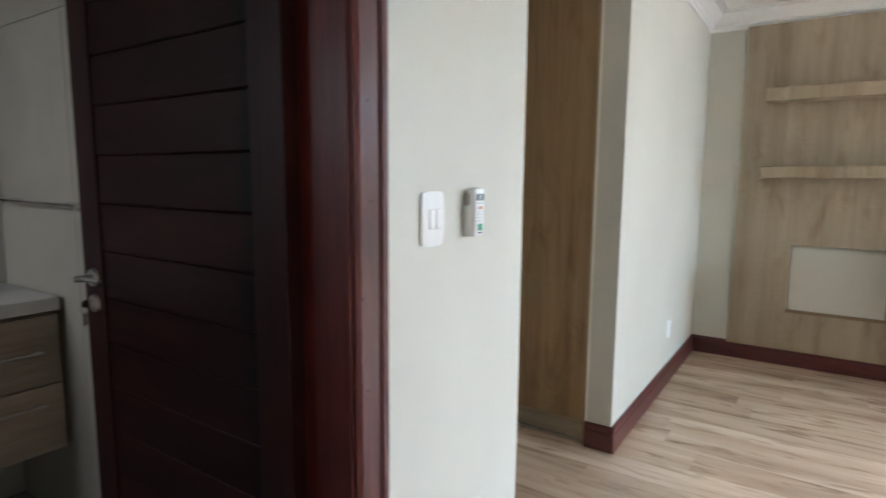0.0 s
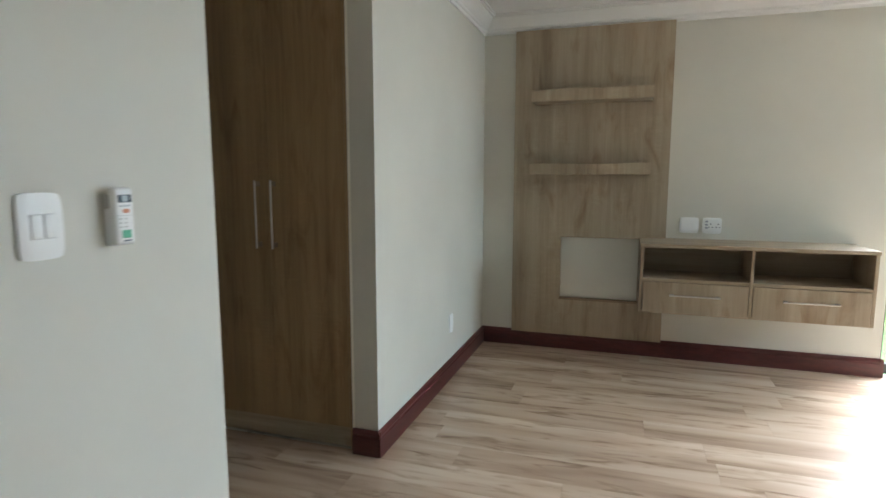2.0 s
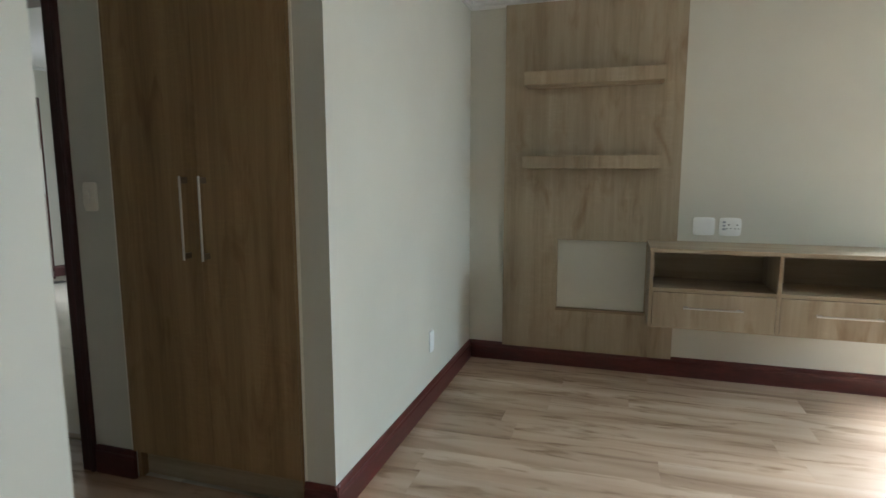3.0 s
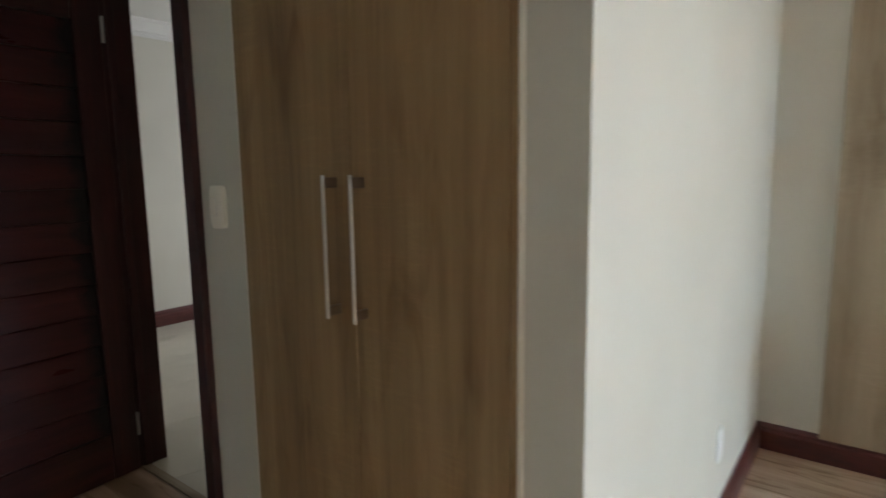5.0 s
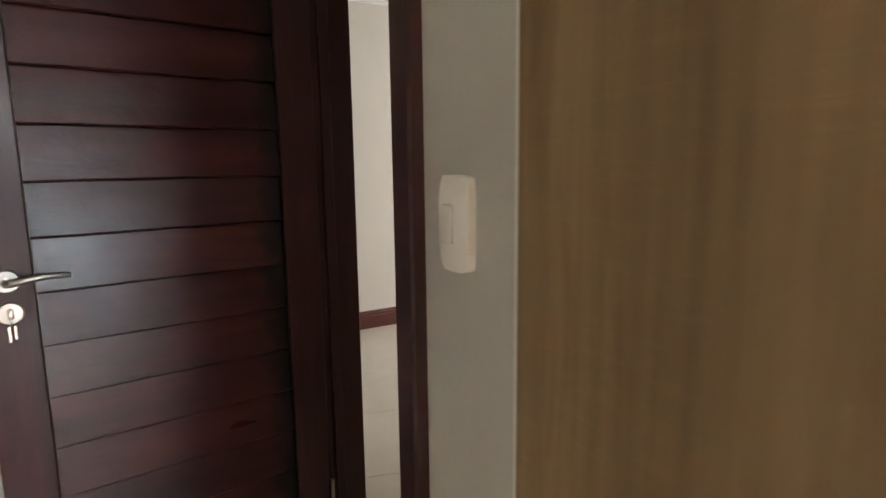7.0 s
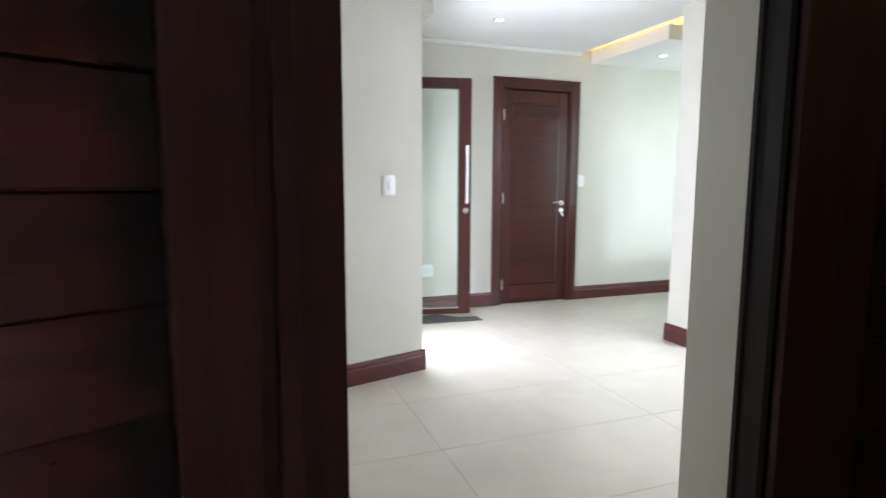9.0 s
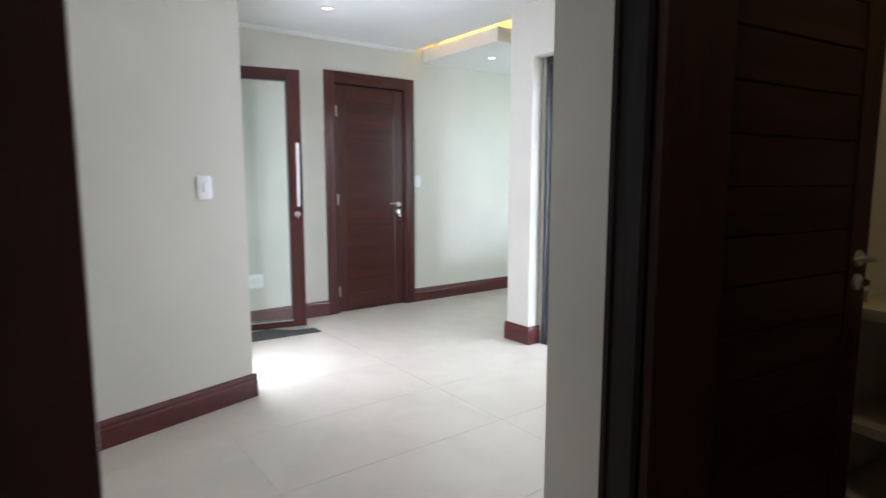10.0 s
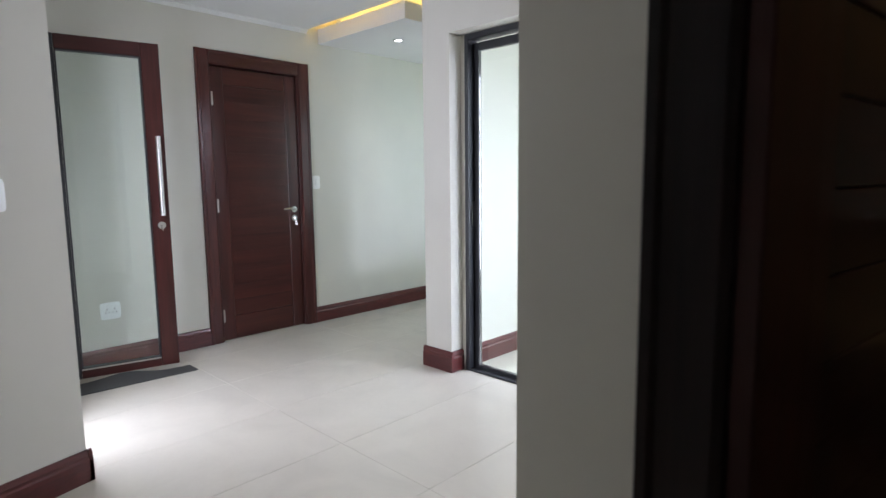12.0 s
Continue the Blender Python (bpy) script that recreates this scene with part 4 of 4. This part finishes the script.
box((GW - 0.114, -0.024, GB + GR + 0.010), (GW - 0.107, 0.024, GT - 0.086), 0, b)
box((GX + 0.028, -0.024, GT - 0.093), (GW - 0.114, 0.024, GT - 0.086), 0, b)
box((GX + 0.028, -0.024, GB + GR + 0.010), (GW - 0.114, 0.024, GB + GR + 0.015), 0, b)
part("glazing_bead", b, BLACK_ALU, gd, "black glazing seal")
pane = part("pane", box((GX + 0.026, -0.004, GB + GR + 0.012), (GW - 0.112, 0.004, GT - 0.091)), GLASS, gd, "clear glass")
pane.visible_shadow = False
for k in (-1, 1):
    h = part("pull_handle", rod((GW - 0.045, k * 0.075, 1.03), (GW - 0.045, k * 0.075, 1.53), 0.015), STEEL, gd, "long brushed steel pull bar", True)
    for zz in (1.10, 1.46):
        part("post", rod((GW - 0.045, k * 0.02, zz), (GW - 0.045, k * 0.075, zz), 0.008), STEEL, h, smooth=True)
    ro = part("lock_rose", disc((GW - 0.05, k * 0.025, 0.965), (0, k, 0), 0.027, 0.009, bevel=0.003), CHROME, gd, "round chrome lock", True)
    part("key", box((GW - 0.053, k * 0.045 - 0.012, 0.93), (GW - 0.047, k * 0.045 + 0.012, 0.965), 0.001), CHROME, ro)

# rubber mat with a curled, wavy edge
b = bmesh.new()
n, w = 40, 10
grid = []
for i in range(n + 1):
    u = i / n
    row = []
    for j in range(w + 1):
        v = j / w
        lift = 0.034 * math.sin(math.pi * min(1.0, u * 1.02)) ** 2 * (0.55 + 0.45 * math.cos(2.2 * math.pi * (u - 0.42))) * v ** 1.3
        row.append(b.verts.new((0.515 - 0.05 * (1 - u) - (0.135 + 0.10 * (1 - u) ** 2) * v, -1.47 + 0.70 * u, 0.007 + lift)))
    grid.append(row)
for i in range(n):
    for j in range(w):
        b.faces.new((grid[i][j], grid[i + 1][j], grid[i + 1][j + 1], grid[i][j + 1]))
bmesh.ops.recalc_face_normals(b, faces=b.faces[:])
bmesh.ops.solidify(b, geom=b.faces[:], thickness=0.006)
mt = thing("door_mat", "grey rubber door mat with curled edges under the glass door", "door mat", HALL)
part("mat", b, RUBBER, mt, smooth=True)

# raised ceiling raft with amber cove light
raft = thing("ceiling_raft", "white dropped ceiling raft with an amber light cove above", "ceiling panel", HALL, kind="structure")
part("slab", box((0.004, 0.612, 2.392), (1.10, 3.95, 2.515), 0.002), CEILING, raft)
part("spine", box((0.02, 0.80, 2.515), (0.92, 3.94, HCEIL + 0.179)), CEILING, raft)
b = box((0.02, 0.74, 2.517), (1.02, 0.76, 2.527))
box((1.0, 0.76, 2.517), (1.02, 3.9, 2.527), 0, b)
part("led_strip", b, COVE, raft, "glowing amber strip")


def downlight(m, label="small round recessed ceiling downlight, lit"):
    root = thing("downlight", label, "downlight", m, group="hall downlights")
    b = bmesh.new()
    ring = [[b.verts.new((r * math.cos(a), r * math.sin(a), z)) for a in (2 * math.pi * k / 28 for k in range(28))] for r, z in ((0.044, 0.0), (0.043, -0.005), (0.032, -0.006), (0.029, 0.0))]
    for p, q in zip(ring, ring[1:]):
        for k in range(28):
            b.faces.new((p[k], p[(k + 1) % 28], q[(k + 1) % 28], q[k]))
    bmesh.ops.recalc_face_normals(b, faces=b.faces[:])
    part("rim", b, STEEL, root, smooth=True)
    part("lens", disc((0, 0, -0.002), (0, 0, -1), 0.029, 0.003), LED, root, "bright lens")
    return root


d0 = downlight(HALL @ pose(0.785, -0.78, HCEIL))
copy_thing(d0, HALL @ pose(0.576, 1.011, 2.392))

# black aluminium patio door
pd = thing("patio_door", "black aluminium framed glass patio door", "door", HALL, kind="structure")
part("outer_frame", box((1.826, 0.432, 0.0), (1.856, 0.520, 2.118), 0.002), BLACK_ALU, pd)
part("outer_frame", box((1.857, 0.432, 2.083), (3.50, 0.520, 2.118), 0.002), BLACK_ALU, pd)
part("outer_frame", box((3.457, 0.440, 0.0), (3.499, 0.520, 2.074), 0.002), BLACK_ALU, pd)
part("threshold", box((1.857, 0.437, -0.004), (3.456, 0.515, 0.012), 0.002), BLACK_ALU, pd)
leaf = part("sash", box((1.8565, 0.485, 0.015), (1.894, 0.518, 2.07), 0.002), BLACK_ALU, pd)
part("sash_rail", box((1.895, 0.485, 2.02), (2.68, 0.518, 2.07), 0.002), BLACK_ALU, pd)
part("sash_rail", box((1.895, 0.485, 0.015), (2.68, 0.518, 0.035), 0.002), BLACK_ALU, pd)
part("sash", box((2.64, 0.485, 0.036), (2.68, 0.518, 2.019), 0.002), BLACK_ALU, pd)
lk = part("lock_plate", box((1.857, 0.462, 0.95), (1.8615, 0.4845, 1.10), 0.001), CHROME, pd, "bright latch plate")
pn = part("pane", box((1.895, 0.498, 0.036), (2.639, 0.504, 2.019)), GLASS, pd, "clear glass")
pn.visible_shadow = False

# bedroom glass doors beside the television wall
win = thing("window_1", "tall black aluminium sliding glass doors to the garden", "window", kind="structure")
GY = TY + 0.12
for x0, x1 in ((TX + 0.002, TX + 0.05), (3.31, 3.36), (4.45, 4.498)):
    part("window_frame", box((x0, GY, -0.01), (x1, GY + 0.06, 2.118), 0.002), BLACK_ALU, win)
for x0, x1 in ((TX + 0.051, 3.309), (3.361, 4.449)):
    for z0, z1 in ((-0.01, 0.055), (2.065, 2.118)):
        part("window_frame", box((x0, GY, z0), (x1, GY + 0.06, z1), 0.002), BLACK_ALU, win)
    p = part("pane", box((x0, GY + 0.028, 0.056), (x1, GY + 0.034, 2.064)), GLASS, win)
    p.visible_shadow = False

win2 = thing("window_2", "aluminium casement window in the bedroom's side wall", "window", kind="structure")
for y0, y1 in ((3.102, 3.145), (3.78, 3.82), (4.455, 4.498)):
    part("window_frame", box((RX + 0.08, y0, 0.902), (RX + 0.14, y1, 2.078), 0.002), BLACK_ALU, win2)
for y0, y1 in ((3.146, 3.779), (3.821, 4.454)):
    for z0, z1 in ((0.902, 0.945), (2.035, 2.078)):
        part("window_frame", box((RX + 0.08, y0, z0), (RX + 0.14, y1, z1), 0.002), BLACK_ALU, win2)
    p = part("pane", box((RX + 0.105, y0, 0.946), (RX + 0.111, y1, 2.034)), GLASS, win2)
    p.visible_shadow = False

# ---------------------------------------------------------------- floor coverings, piece by piece
plank_floor = tagged(new("floor_planks"), "warm oak-look laminate planks with staggered end joints", "floor", kind="structure")
rng = random.Random(4)
PW, PL = 0.192, 1.285
y = BY
while y < TY - 0.001:
    y1 = min(y + PW, TY)
    x0 = WX if (y1 > WY + 0.05 or y < 1.885 - 0.02) else LX
    if y1 > WY and y < WY:
        x0 = LX
    x = x0 - rng.random() * PL
    while x < RX:
        a, c = max(x, x0), min(x + PL, RX)
        if c - a > 0.02:
            o = part("plank", box((-(c - a) / 2 + 0.0004, -(y1 - y) / 2 + 0.0003, -0.012), ((c - a) / 2 - 0.0004, (y1 - y) / 2 - 0.0003, 0.0)), PLANK, plank_floor)
            o.matrix_local = pose((a + c) / 2, (y + y1) / 2, 0)
        x += PL
    y = y1
structure("threshold_strip", box((BD0 + 0.03, 3.085, -0.002), (BD1 - 0.03, 3.125, 0.007), 0.003), OAK_X, "light wooden threshold strip in the doorway", "threshold")
structure("floor_doorway", box((BD0, WY + 0.02, -0.012), (BD1, 3.085, -0.0005)), PLANK, "oak-look laminate in the doorway", "floor")

tile_floor = tagged(new("floor_tiles"), "large cream polished porcelain tiles with thin joints", "floor", kind="structure")
tile_floor.matrix_world = HALL
TW, TLN = 0.592, 1.19
me_tile = None
org = HALL.inverted() @ Vector((-3.784, 4.517, 0))
org2 = HALL.inverted() @ Vector((-4.38, 4.487, 0))
for i in range(-6, 7):
    for j in range(-4, 5):
        cx, cy = org.x + (i + 0.5) * TW, org2.y + (j + 0.5) * TLN
        wpt = HALL @ Vector((cx, cy, 0))
        if not (-0.9 < cx < 5.4 and -4.6 < cy < 4.6) or wpt.y < 2.75:
            continue
        if me_tile is None:
            o = part("tile", box((-TW / 2 + 0.0010, -TLN / 2 + 0.0010, -0.012), (TW / 2 - 0.0010, TLN / 2 - 0.0010, 0.0), 0.0006), TILE, tile_floor)
            me_tile = o.data
        else:
            o = new("tile", me_tile)
            o.parent = tile_floor
        o.matrix_local = pose(cx, cy, -0.0008)
